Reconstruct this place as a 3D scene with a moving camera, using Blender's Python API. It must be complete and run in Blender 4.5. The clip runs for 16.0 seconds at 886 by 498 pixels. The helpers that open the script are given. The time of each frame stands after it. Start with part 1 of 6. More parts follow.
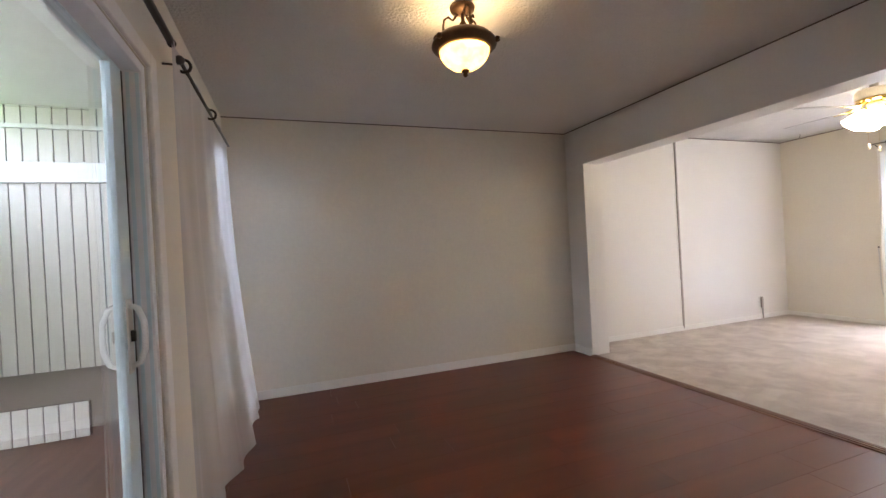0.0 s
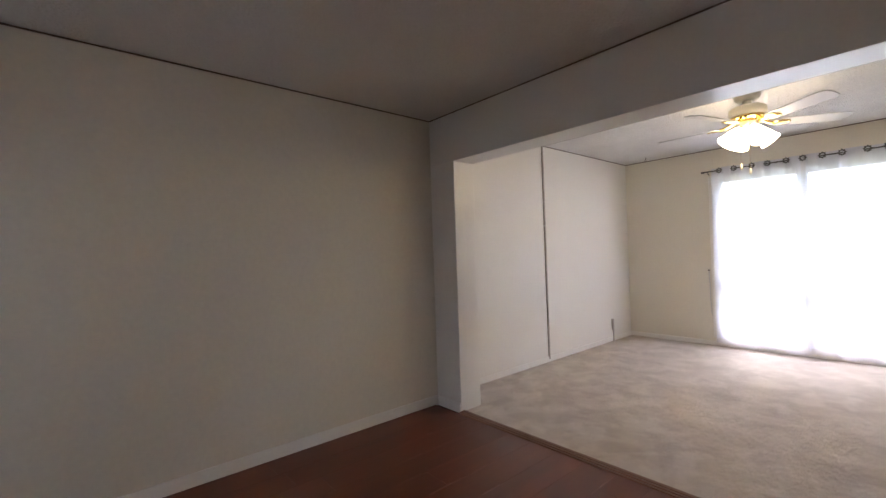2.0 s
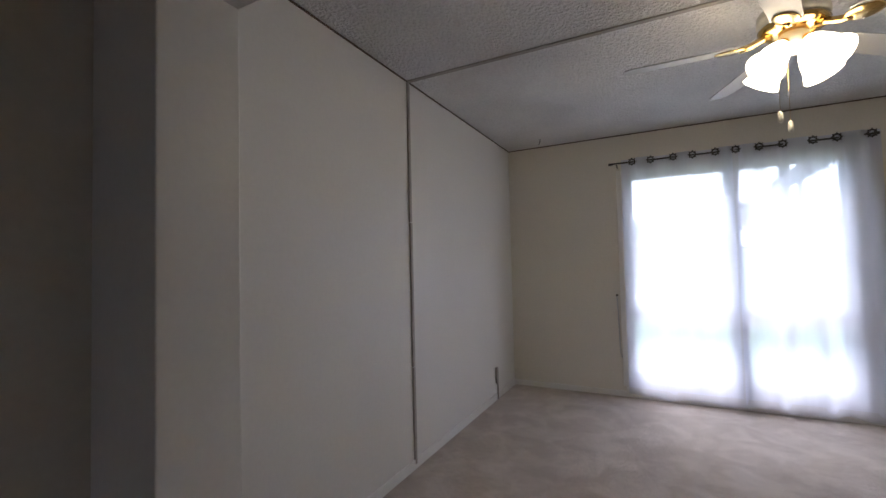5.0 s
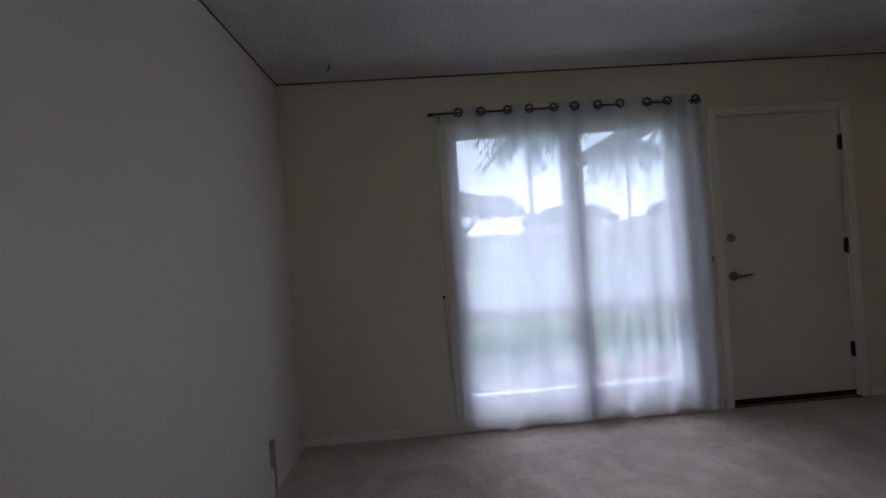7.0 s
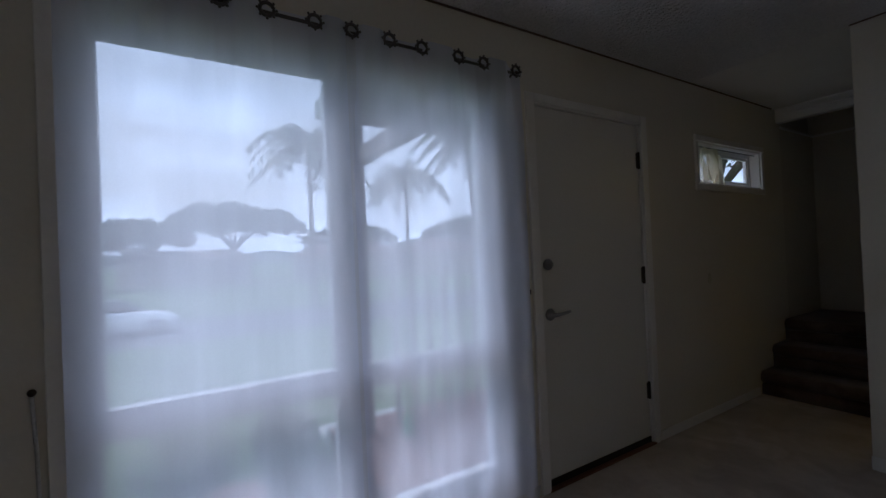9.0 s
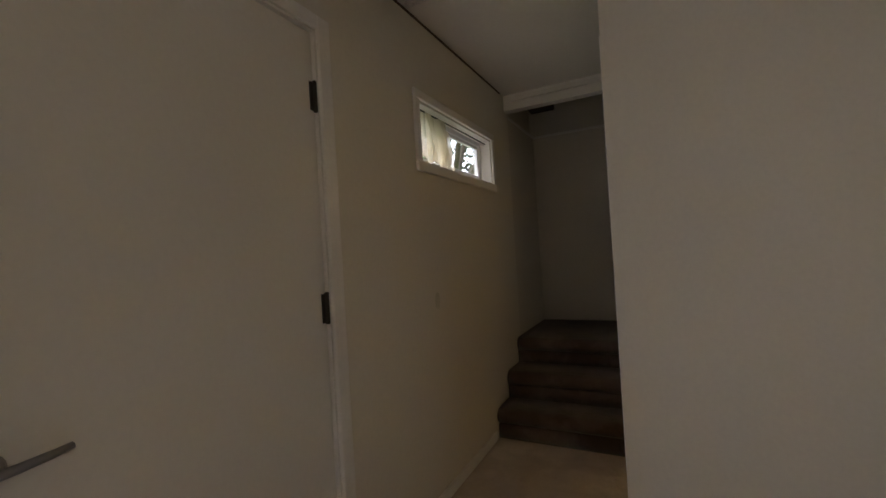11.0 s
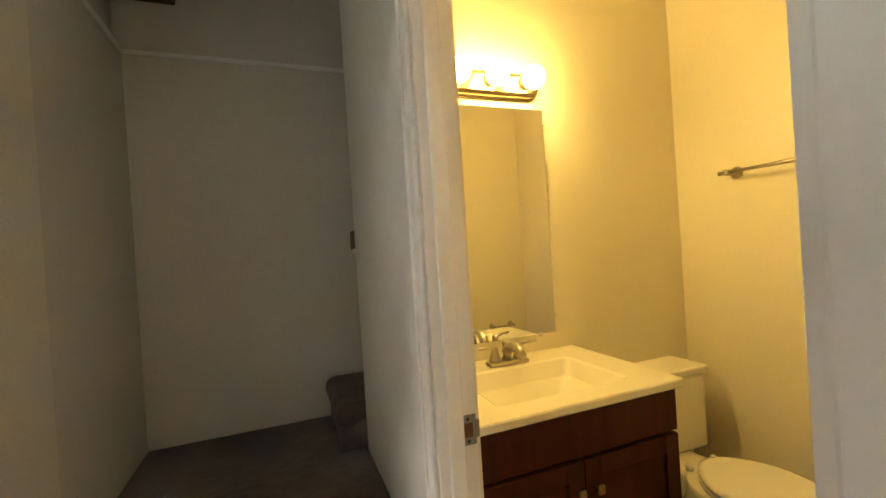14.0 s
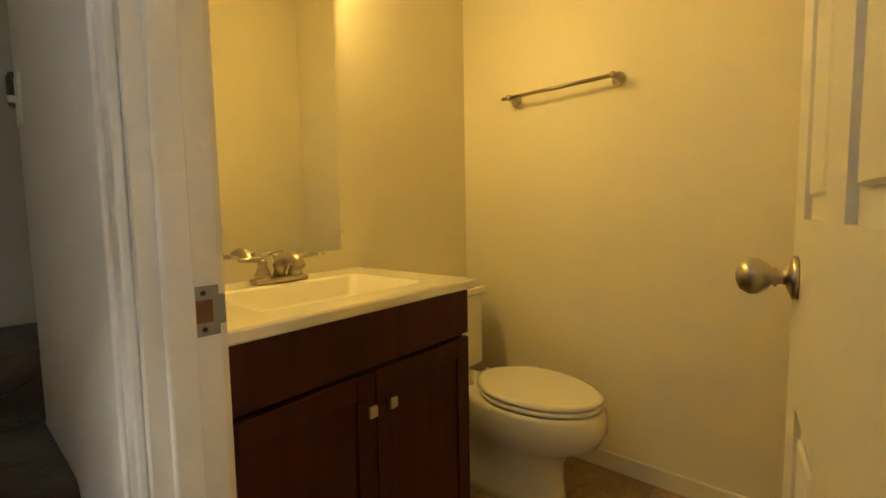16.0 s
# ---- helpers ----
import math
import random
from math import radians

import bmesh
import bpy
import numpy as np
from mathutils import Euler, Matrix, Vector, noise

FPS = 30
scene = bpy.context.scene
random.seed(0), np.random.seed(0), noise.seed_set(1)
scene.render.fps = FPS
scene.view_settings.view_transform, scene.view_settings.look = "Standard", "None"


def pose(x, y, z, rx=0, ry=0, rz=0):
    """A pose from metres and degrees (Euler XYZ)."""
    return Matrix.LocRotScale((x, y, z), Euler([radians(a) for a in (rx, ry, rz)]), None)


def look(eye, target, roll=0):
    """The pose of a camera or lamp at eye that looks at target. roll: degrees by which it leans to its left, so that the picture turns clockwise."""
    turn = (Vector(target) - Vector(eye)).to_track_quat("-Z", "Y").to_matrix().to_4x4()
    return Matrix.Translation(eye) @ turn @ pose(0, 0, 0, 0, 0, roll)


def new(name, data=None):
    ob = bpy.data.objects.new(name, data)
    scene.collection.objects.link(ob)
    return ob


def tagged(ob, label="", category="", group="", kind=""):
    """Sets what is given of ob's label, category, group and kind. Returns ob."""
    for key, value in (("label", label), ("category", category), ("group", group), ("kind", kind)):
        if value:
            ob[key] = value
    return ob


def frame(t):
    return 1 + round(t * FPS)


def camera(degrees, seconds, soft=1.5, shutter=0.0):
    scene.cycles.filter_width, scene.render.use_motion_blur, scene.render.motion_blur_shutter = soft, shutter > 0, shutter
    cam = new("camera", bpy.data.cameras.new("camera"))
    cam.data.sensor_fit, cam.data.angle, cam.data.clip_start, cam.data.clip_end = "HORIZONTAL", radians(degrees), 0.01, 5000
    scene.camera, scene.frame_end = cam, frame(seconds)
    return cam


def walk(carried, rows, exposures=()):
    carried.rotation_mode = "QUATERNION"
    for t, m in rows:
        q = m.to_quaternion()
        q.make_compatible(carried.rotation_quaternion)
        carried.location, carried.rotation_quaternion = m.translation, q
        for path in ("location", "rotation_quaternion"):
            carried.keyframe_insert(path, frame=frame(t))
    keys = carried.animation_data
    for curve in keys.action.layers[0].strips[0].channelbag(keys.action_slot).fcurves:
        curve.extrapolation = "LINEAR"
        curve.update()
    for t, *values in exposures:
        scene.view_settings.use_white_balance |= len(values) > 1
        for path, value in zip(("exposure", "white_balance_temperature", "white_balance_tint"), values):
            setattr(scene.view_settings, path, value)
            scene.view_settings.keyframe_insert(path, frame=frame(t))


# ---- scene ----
cam = camera(92.7, 16.0)
PATH = [
    (0, (0.611, 1.395, 1.191), (1.296, 3.274, 1.186), -3.0),
    (0.5, (0.737, 1.668, 1.229), (1.535, 3.502, 1.257), -2.8),
    (1, (0.855, 1.957, 1.236), (1.938, 3.639, 1.26), -3.4),
    (1.5, (1.004, 2.261, 1.241), (2.29, 3.793, 1.244), -3.7),
    (2, (1.233, 2.532, 1.255), (2.545, 4.041, 1.274), -1.9),
    (2.5, (1.43, 2.816, 1.242), (2.845, 4.23, 1.242), -2.7),
    (3, (1.667, 3.062, 1.22), (3.155, 4.399, 1.208), -3.5),
    (3.2, (1.791, 3.145, 1.24), (3.29, 4.468, 1.249), -3.0),
    (5.3, (3.16, 4.064, 1.257), (4.993, 4.864, 1.264), -2.1),
    (5.5, (3.305, 4.125, 1.256), (5.171, 4.844, 1.212), -2.7),
    (6, (3.652, 4.265, 1.251), (5.568, 4.839, 1.245), -3.0),
    (6.5, (4.009, 4.369, 1.251), (5.994, 4.614, 1.262), -2.6),
    (7, (4.341, 4.458, 1.271), (6.339, 4.368, 1.26), -4.1),
    (7.5, (4.673, 4.37, 1.279), (6.65, 4.071, 1.315), -2.7),
    (8, (4.986, 4.292, 1.257), (6.912, 3.754, 1.293), -2.6),
    (8.5, (5.297, 4.206, 1.267), (7.113, 3.367, 1.253), -3.3),
    (9, (5.57, 3.97, 1.272), (7.274, 2.923, 1.292), -2.5),
    (9.5, (5.756, 3.685, 1.243), (7.222, 2.324, 1.25), -2.0),
    (10, (5.945, 3.352, 1.259), (7.055, 1.689, 1.251), -3.2),
    (10.2, (5.98, 3.205, 1.243), (7.026, 1.5, 1.24), -3.7),
    (12.3, (6.613, 1.624, 1.292), (7.107, -0.314, 1.315), -2.1),
    (12.5, (6.675, 1.515, 1.33), (6.997, -0.459, 1.347), -3.1),
    (13, (6.732, 1.241, 1.35), (6.71, -0.759, 1.333), -3.9),
    (13.5, (6.674, 0.983, 1.383), (6.457, -1.005, 1.431), -2.4),
    (14, (6.629, 0.755, 1.35), (5.906, -1.11, 1.341), -3.7),
    (14.5, (6.606, 0.624, 1.287), (5.305, -0.895, 1.28), -3.6),
    (15, (6.54, 0.577, 1.15), (5.035, -0.734, 1.023), -2.9),
    (15.5, (6.497, 0.563, 1.068), (4.942, -0.685, 0.917), -2.3),
    (16, (6.489, 0.504, 1.07), (4.958, -0.774, 0.916), -1.0),
]
walk(cam, [(t, look(eye, target, roll)) for t, eye, target, roll in PATH],
     exposures=[(0.0, 3.32, 6150, 19), (1.5, 2.9, 6100, 19), (3.0, 2.4, 6000, 19), (5.5, 1.15, 5550, 17), (6.5, 0.52, 5450, 16), (7.0, 0.24, 5450, 16), (8.0, -0.1, 5350, 16), (9.0, -0.45, 5250, 16),
                (9.5, -0.65, 5250, 15), (10.2, -0.2, 5750, 18), (12.3, 3.0, 7400, 15), (13.5, 3.07, 7100, 12), (14.5, 3.22, 6750, 9), (16.0, 2.82, 7200, 9)])

# ---- world and light ----
SUN_DIR = (0.62, 0.10, 0.95)
world = bpy.data.worlds.new("overcast_sky")
scene.world = world
world.use_nodes = True
wt = world.node_tree
wt.nodes.clear()
w_out = wt.nodes.new("ShaderNodeOutputWorld")
w_bg = wt.nodes.new("ShaderNodeBackground")
w_sky = wt.nodes.new("ShaderNodeTexSky")
w_sky.sky_type = 'NISHITA'
w_sky.sun_disc = False
w_sky.sun_elevation = radians(56)
w_sky.sun_rotation = radians(81)
w_sky.air_density = 1.6
w_sky.dust_density = 6.0
w_bg.inputs["Strength"].default_value = 0.12
w_mix = wt.nodes.new("ShaderNodeMix")
w_mix.data_type = 'RGBA'
w_tc = wt.nodes.new("ShaderNodeTexCoord")
w_map = wt.nodes.new("ShaderNodeMapping")
w_map.inputs["Scale"].default_value = (1.2, 1.2, 4.0)
w_n = wt.nodes.new("ShaderNodeTexNoise")
w_n.inputs["Scale"].default_value = 2.2
w_n.inputs["Detail"].default_value = 7.0
w_r = wt.nodes.new("ShaderNodeValToRGB")
w_r.color_ramp.elements[0].position = 0.34
w_r.color_ramp.elements[0].color = (0.35, 0.35, 0.35, 1)
w_r.color_ramp.elements[1].position = 0.66
w_r.color_ramp.elements[1].color = (0.95, 0.95, 0.95, 1)
wt.links.new(w_tc.outputs["Generated"], w_map.inputs["Vector"])
wt.links.new(w_map.outputs["Vector"], w_n.inputs["Vector"])
wt.links.new(w_n.outputs["Fac"], w_r.inputs["Fac"])
wt.links.new(w_r.outputs["Color"], w_mix.inputs["Factor"])
wt.links.new(w_sky.outputs["Color"], w_mix.inputs[6])
w_mix.inputs[7].default_value = (17.0, 19.0, 22.0, 1)
wt.links.new(w_mix.outputs[2], w_bg.inputs["Color"])
wt.links.new(w_bg.outputs["Background"], w_out.inputs["Surface"])

sun_data = bpy.data.lights.new("sun", 'SUN')
sun_data.energy = 1.3
sun_data.angle = radians(25)
sun_data.color = (1.0, 0.96, 0.9)
sun = new("sun", sun_data)
sun.matrix_world = look(Vector(SUN_DIR) * 40, (0, 0, 0))

BULB_WARM = (1.0, 0.69, 0.205)


# ---- materials ----
def mat(name, base, rough=0.6, metal=0.0, var=0.12, scale=6.0, fine=120.0, bump=0.1, bump_scale=150.0, bump_dist=0.002, spec=0.5, coat=0.0, random_amount=0.0):
    """Base colour with slow stains and fine grain, and relief."""
    m = bpy.data.materials.new(name)
    m.use_nodes = True
    nt = m.node_tree
    b = nt.nodes["Principled BSDF"]
    tc = nt.nodes.new("ShaderNodeTexCoord")
    n1 = nt.nodes.new("ShaderNodeTexNoise")
    n1.inputs["Scale"].default_value = scale
    n1.inputs["Detail"].default_value = 4
    n2 = nt.nodes.new("ShaderNodeTexNoise")
    n2.inputs["Scale"].default_value = fine
    n2.inputs["Detail"].default_value = 3
    nt.links.new(tc.outputs["Object"], n1.inputs["Vector"])
    nt.links.new(tc.outputs["Object"], n2.inputs["Vector"])
    add = nt.nodes.new("ShaderNodeMath")
    add.operation = 'ADD'
    half = nt.nodes.new("ShaderNodeMath")
    half.operation = 'MULTIPLY'
    half.inputs[1].default_value = 0.5
    nt.links.new(n1.outputs["Fac"], add.inputs[0])
    nt.links.new(n2.outputs["Fac"], add.inputs[1])
    nt.links.new(add.outputs[0], half.inputs[0])
    ramp = nt.nodes.new("ShaderNodeValToRGB")
    ramp.color_ramp.elements[0].position = 0.3
    ramp.color_ramp.elements[1].position = 0.7
    ramp.color_ramp.elements[0].color = (*[c * (1 - var) for c in base], 1)
    ramp.color_ramp.elements[1].color = (*[min(1, c * (1 + var * 0.6)) for c in base], 1)
    nt.links.new(half.outputs[0], ramp.inputs["Fac"])
    out = ramp.outputs["Color"]
    if random_amount:
        oi = nt.nodes.new("ShaderNodeObjectInfo")
        hsv = nt.nodes.new("ShaderNodeHueSaturation")
        mr = nt.nodes.new("ShaderNodeMapRange")
        mr.inputs["To Min"].default_value = 1 - random_amount
        mr.inputs["To Max"].default_value = 1 + random_amount
        nt.links.new(oi.outputs["Random"], mr.inputs["Value"])
        nt.links.new(mr.outputs["Result"], hsv.inputs["Value"])
        nt.links.new(out, hsv.inputs["Color"])
        out = hsv.outputs["Color"]
    nt.links.new(out, b.inputs["Base Color"])
    b.inputs["Roughness"].default_value = rough
    b.inputs["Metallic"].default_value = metal
    b.inputs["Specular IOR Level"].default_value = spec
    b.inputs["Coat Weight"].default_value = coat
    if bump:
        n3 = nt.nodes.new("ShaderNodeTexNoise")
        n3.inputs["Scale"].default_value = bump_scale
        n3.inputs["Detail"].default_value = 3
        nt.links.new(tc.outputs["Object"], n3.inputs["Vector"])
        bp = nt.nodes.new("ShaderNodeBump")
        bp.inputs["Strength"].default_value = bump
        bp.inputs["Distance"].default_value = bump_dist
        nt.links.new(n3.outputs["Fac"], bp.inputs["Height"])
        nt.links.new(bp.outputs["Normal"], b.inputs["Normal"])
    return m


def emissive(name, color, strength):
    m = bpy.data.materials.new(name)
    m.use_nodes = True
    b = m.node_tree.nodes["Principled BSDF"]
    b.inputs["Base Color"].default_value = (0.9, 0.88, 0.82, 1)
    b.inputs["Roughness"].default_value = 0.3
    b.inputs["Emission Color"].default_value = (*color, 1)
    b.inputs["Emission Strength"].default_value = strength
    return m


def glass(name, tint=(0.97, 0.985, 0.98)):
    """Clear window glass."""
    m = bpy.data.materials.new(name)
    m.use_nodes = True
    b = m.node_tree.nodes["Principled BSDF"]
    b.inputs["Base Color"].default_value = (*tint, 1)
    b.inputs["Roughness"].default_value = 0.0
    b.inputs["IOR"].default_value = 1.45
    b.inputs["Transmission Weight"].default_value = 1.0
    return m


def lit_glass(name, color, tone, strength):
    """Frosted lamp glass that lets its bulb's light through and glows."""
    m = bpy.data.materials.new(name)
    m.use_nodes = True
    nt = m.node_tree
    nt.nodes.remove(nt.nodes["Principled BSDF"])
    out = nt.nodes["Material Output"]
    tc = nt.nodes.new("ShaderNodeTexCoord")
    n = nt.nodes.new("ShaderNodeTexNoise")
    n.inputs["Scale"].default_value = 14.0
    n.inputs["Distortion"].default_value = 1.5
    nt.links.new(tc.outputs["Object"], n.inputs["Vector"])
    r = nt.nodes.new("ShaderNodeValToRGB")
    r.color_ramp.elements[0].position = 0.35
    r.color_ramp.elements[0].color = (*[c * 0.6 for c in tone], 1)
    r.color_ramp.elements[1].position = 0.65
    r.color_ramp.elements[1].color = (*tone, 1)
    nt.links.new(n.outputs["Fac"], r.inputs["Fac"])
    tl = nt.nodes.new("ShaderNodeBsdfTranslucent")
    nt.links.new(r.outputs["Color"], tl.inputs["Color"])
    em = nt.nodes.new("ShaderNodeEmission")
    em.inputs["Color"].default_value = (*color, 1)
    em.inputs["Strength"].default_value = strength
    ad = nt.nodes.new("ShaderNodeAddShader")
    nt.links.new(tl.outputs["BSDF"], ad.inputs[0])
    nt.links.new(em.outputs["Emission"], ad.inputs[1])
    nt.links.new(ad.outputs["Shader"], out.inputs["Surface"])
    return m


def sheer(name, color, cover, weave=900.0, translucent=0.55):
    """Thin woven cloth: part open between the threads, part lit thread."""
    m = bpy.data.materials.new(name)
    m.use_nodes = True
    nt = m.node_tree
    nt.nodes.remove(nt.nodes["Principled BSDF"])
    out = nt.nodes["Material Output"]
    tc = nt.nodes.new("ShaderNodeTexCoord")
    n = nt.nodes.new("ShaderNodeTexNoise")
    n.inputs["Scale"].default_value = weave
    n2 = nt.nodes.new("ShaderNodeTexNoise")
    n2.inputs["Scale"].default_value = 7.0
    n2.inputs["Detail"].default_value = 3.0
    mp = nt.nodes.new("ShaderNodeMapping")
    mp.inputs["Scale"].default_value = (1, 1, 0.15)
    nt.links.new(tc.outputs["Object"], n.inputs["Vector"])
    nt.links.new(tc.outputs["Object"], mp.inputs["Vector"])
    nt.links.new(mp.outputs["Vector"], n2.inputs["Vector"])
    mixn = nt.nodes.new("ShaderNodeMath")
    mixn.operation = 'MULTIPLY_ADD'
    mixn.inputs[1].default_value = 0.15
    nt.links.new(n.outputs["Fac"], mixn.inputs[0])
    nt.links.new(n2.outputs["Fac"], mixn.inputs[2])
    mr = nt.nodes.new("ShaderNodeMapRange")
    mr.inputs["From Min"].default_value = 0.35
    mr.inputs["From Max"].default_value = 0.8
    mr.inputs["To Min"].default_value = cover - 0.07
    mr.inputs["To Max"].default_value = cover + 0.07
    nt.links.new(mixn.outputs[0], mr.inputs["Value"])
    tr = nt.nodes.new("ShaderNodeBsdfTransparent")
    df = nt.nodes.new("ShaderNodeBsdfDiffuse")
    tl = nt.nodes.new("ShaderNodeBsdfTranslucent")
    for s in (df, tl):
        s.inputs["Color"].default_value = (*color, 1)
    cloth = nt.nodes.new("ShaderNodeMixShader")
    cloth.inputs["Fac"].default_value = translucent
    nt.links.new(df.outputs["BSDF"], cloth.inputs[1])
    nt.links.new(tl.outputs["BSDF"], cloth.inputs[2])
    mx = nt.nodes.new("ShaderNodeMixShader")
    nt.links.new(mr.outputs["Result"], mx.inputs["Fac"])
    nt.links.new(tr.outputs["BSDF"], mx.inputs[1])
    nt.links.new(cloth.outputs["Shader"], mx.inputs[2])
    nt.links.new(mx.outputs["Shader"], out.inputs["Surface"])
    return m


def carpet_mat(name, dark, light):
    """Cut-pile carpet with trodden, brushed patches."""
    m = bpy.data.materials.new(name)
    m.use_nodes = True
    nt = m.node_tree
    b = nt.nodes["Principled BSDF"]
    tc = nt.nodes.new("ShaderNodeTexCoord")
    big = nt.nodes.new("ShaderNodeTexNoise")
    big.inputs["Scale"].default_value = 4.5
    big.inputs["Detail"].default_value = 5
    big.inputs["Distortion"].default_value = 0.7
    fine = nt.nodes.new("ShaderNodeTexNoise")
    fine.inputs["Scale"].default_value = 220
    mid = nt.nodes.new("ShaderNodeTexNoise")
    mid.inputs["Scale"].default_value = 24
    mid.inputs["Detail"].default_value = 4
    for n in (big, fine, mid):
        nt.links.new(tc.outputs["Object"], n.inputs["Vector"])
    r1 = nt.nodes.new("ShaderNodeValToRGB")
    r1.color_ramp.elements[0].position = 0.42
    r1.color_ramp.elements[1].position = 0.58
    r1.color_ramp.elements[0].color = (*dark, 1)
    r1.color_ramp.elements[1].color = (*light, 1)
    nt.links.new(big.outputs["Fac"], r1.inputs["Fac"])
    brush = nt.nodes.new("ShaderNodeTexNoise")
    brush.inputs["Scale"].default_value = 3.2
    brush.inputs["Detail"].default_value = 9
    brush.inputs["Roughness"].default_value = 0.68
    brush.inputs["Distortion"].default_value = 0.6
    nt.links.new(tc.outputs["Object"], brush.inputs["Vector"])
    r3 = nt.nodes.new("ShaderNodeValToRGB")
    r3.color_ramp.elements[0].position = 0.42
    r3.color_ramp.elements[0].color = (0.80, 0.78, 0.765, 1)
    r3.color_ramp.elements[1].position = 0.60
    r3.color_ramp.elements[1].color = (1.08, 1.08, 1.08, 1)
    nt.links.new(brush.outputs["Fac"], r3.inputs["Fac"])
    worn = nt.nodes.new("ShaderNodeMix")
    worn.data_type = 'RGBA'
    worn.blend_type = 'MULTIPLY'
    worn.inputs["Factor"].default_value = 0.55
    nt.links.new(r1.outputs["Color"], worn.inputs[6])
    nt.links.new(r3.outputs["Color"], worn.inputs[7])
    mul = nt.nodes.new("ShaderNodeMix")
    mul.data_type = 'RGBA'
    mul.blend_type = 'MULTIPLY'
    mul.inputs["Factor"].default_value = 0.35
    nt.links.new(worn.outputs[2], mul.inputs[6])
    r2 = nt.nodes.new("ShaderNodeValToRGB")
    r2.color_ramp.elements[0].position = 0.3
    r2.color_ramp.elements[0].color = (0.45, 0.45, 0.45, 1)
    r2.color_ramp.elements[1].position = 0.6
    nt.links.new(fine.outputs["Fac"], r2.inputs["Fac"])
    nt.links.new(r2.outputs["Color"], mul.inputs[7])
    nt.links.new(mul.outputs[2], b.inputs["Base Color"])
    b.inputs["Roughness"].default_value = 0.95
    b.inputs["Specular IOR Level"].default_value = 0.1
    b.inputs["Sheen Weight"].default_value = 0.25
    a = nt.nodes.new("ShaderNodeMath")
    a.operation = 'MULTIPLY_ADD'
    a.inputs[1].default_value = 0.35
    nt.links.new(fine.outputs["Fac"], a.inputs[0])
    nt.links.new(mid.outputs["Fac"], a.inputs[2])
    bp = nt.nodes.new("ShaderNodeBump")
    bp.inputs["Strength"].default_value = 0.7
    bp.inputs["Distance"].default_value = 0.012
    nt.links.new(a.outputs[0], bp.inputs["Height"])
    nt.links.new(bp.outputs["Normal"], b.inputs["Normal"])
    return m


def wood_mat(name, dark, light, axis='Y', rough=0.25, coat=0.25, grain=18.0, random_amount=0.18, bump=0.05):
    """Grain stretched along one axis, tone changing from piece to piece."""
    m = bpy.data.materials.new(name)
    m.use_nodes = True
    nt = m.node_tree
    b = nt.nodes["Principled BSDF"]
    tc = nt.nodes.new("ShaderNodeTexCoord")
    oi = nt.nodes.new("ShaderNodeObjectInfo")
    vadd = nt.nodes.new("ShaderNodeVectorMath")
    vadd.operation = 'ADD'
    sc = nt.nodes.new("ShaderNodeVectorMath")
    sc.operation = 'SCALE'
    sc.inputs[0].default_value = (13.0, 7.0, 3.0)
    nt.links.new(oi.outputs["Random"], sc.inputs["Scale"])
    nt.links.new(tc.outputs["Object"], vadd.inputs[0])
    nt.links.new(sc.outputs["Vector"], vadd.inputs[1])
    mp = nt.nodes.new("ShaderNodeMapping")
    mp.inputs["Scale"].default_value = {'X': (0.07, 1, 1), 'Y': (1, 0.07, 1), 'Z': (1, 1, 0.07)}[axis]
    nt.links.new(vadd.outputs["Vector"], mp.inputs["Vector"])
    n = nt.nodes.new("ShaderNodeTexNoise")
    n.inputs["Scale"].default_value = grain
    n.inputs["Detail"].default_value = 8
    n.inputs["Distortion"].default_value = 0.15
    nt.links.new(mp.outputs["Vector"], n.inputs["Vector"])
    r = nt.nodes.new("ShaderNodeValToRGB")
    r.color_ramp.elements[0].position = 0.32
    r.color_ramp.elements[0].color = (*dark, 1)
    r.color_ramp.elements[1].position = 0.7
    r.color_ramp.elements[1].color = (*light, 1)
    nt.links.new(n.outputs["Fac"], r.inputs["Fac"])
    hsv = nt.nodes.new("ShaderNodeHueSaturation")
    mr = nt.nodes.new("ShaderNodeMapRange")
    mr.inputs["To Min"].default_value = 1 - random_amount
    mr.inputs["To Max"].default_value = 1 + random_amount
    nt.links.new(oi.outputs["Random"], mr.inputs["Value"])
    nt.links.new(mr.outputs["Result"], hsv.inputs["Value"])
    nt.links.new(r.outputs["Color"], hsv.inputs["Color"])
    nt.links.new(hsv.outputs["Color"], b.inputs["Base Color"])
    b.inputs["Roughness"].default_value = rough
    b.inputs["Coat Weight"].default_value = coat
    b.inputs["Coat Roughness"].default_value = 0.15
    b.inputs["Specular IOR Level"].default_value = 0.5 if coat else 0.22
    bp = nt.nodes.new("ShaderNodeBump")
    bp.inputs["Strength"].default_value = bump
    bp.inputs["Distance"].default_value = 0.002
    nt.links.new(n.outputs["Fac"], bp.inputs["Height"])
    nt.links.new(bp.outputs["Normal"], b.inputs["Normal"])
    return m


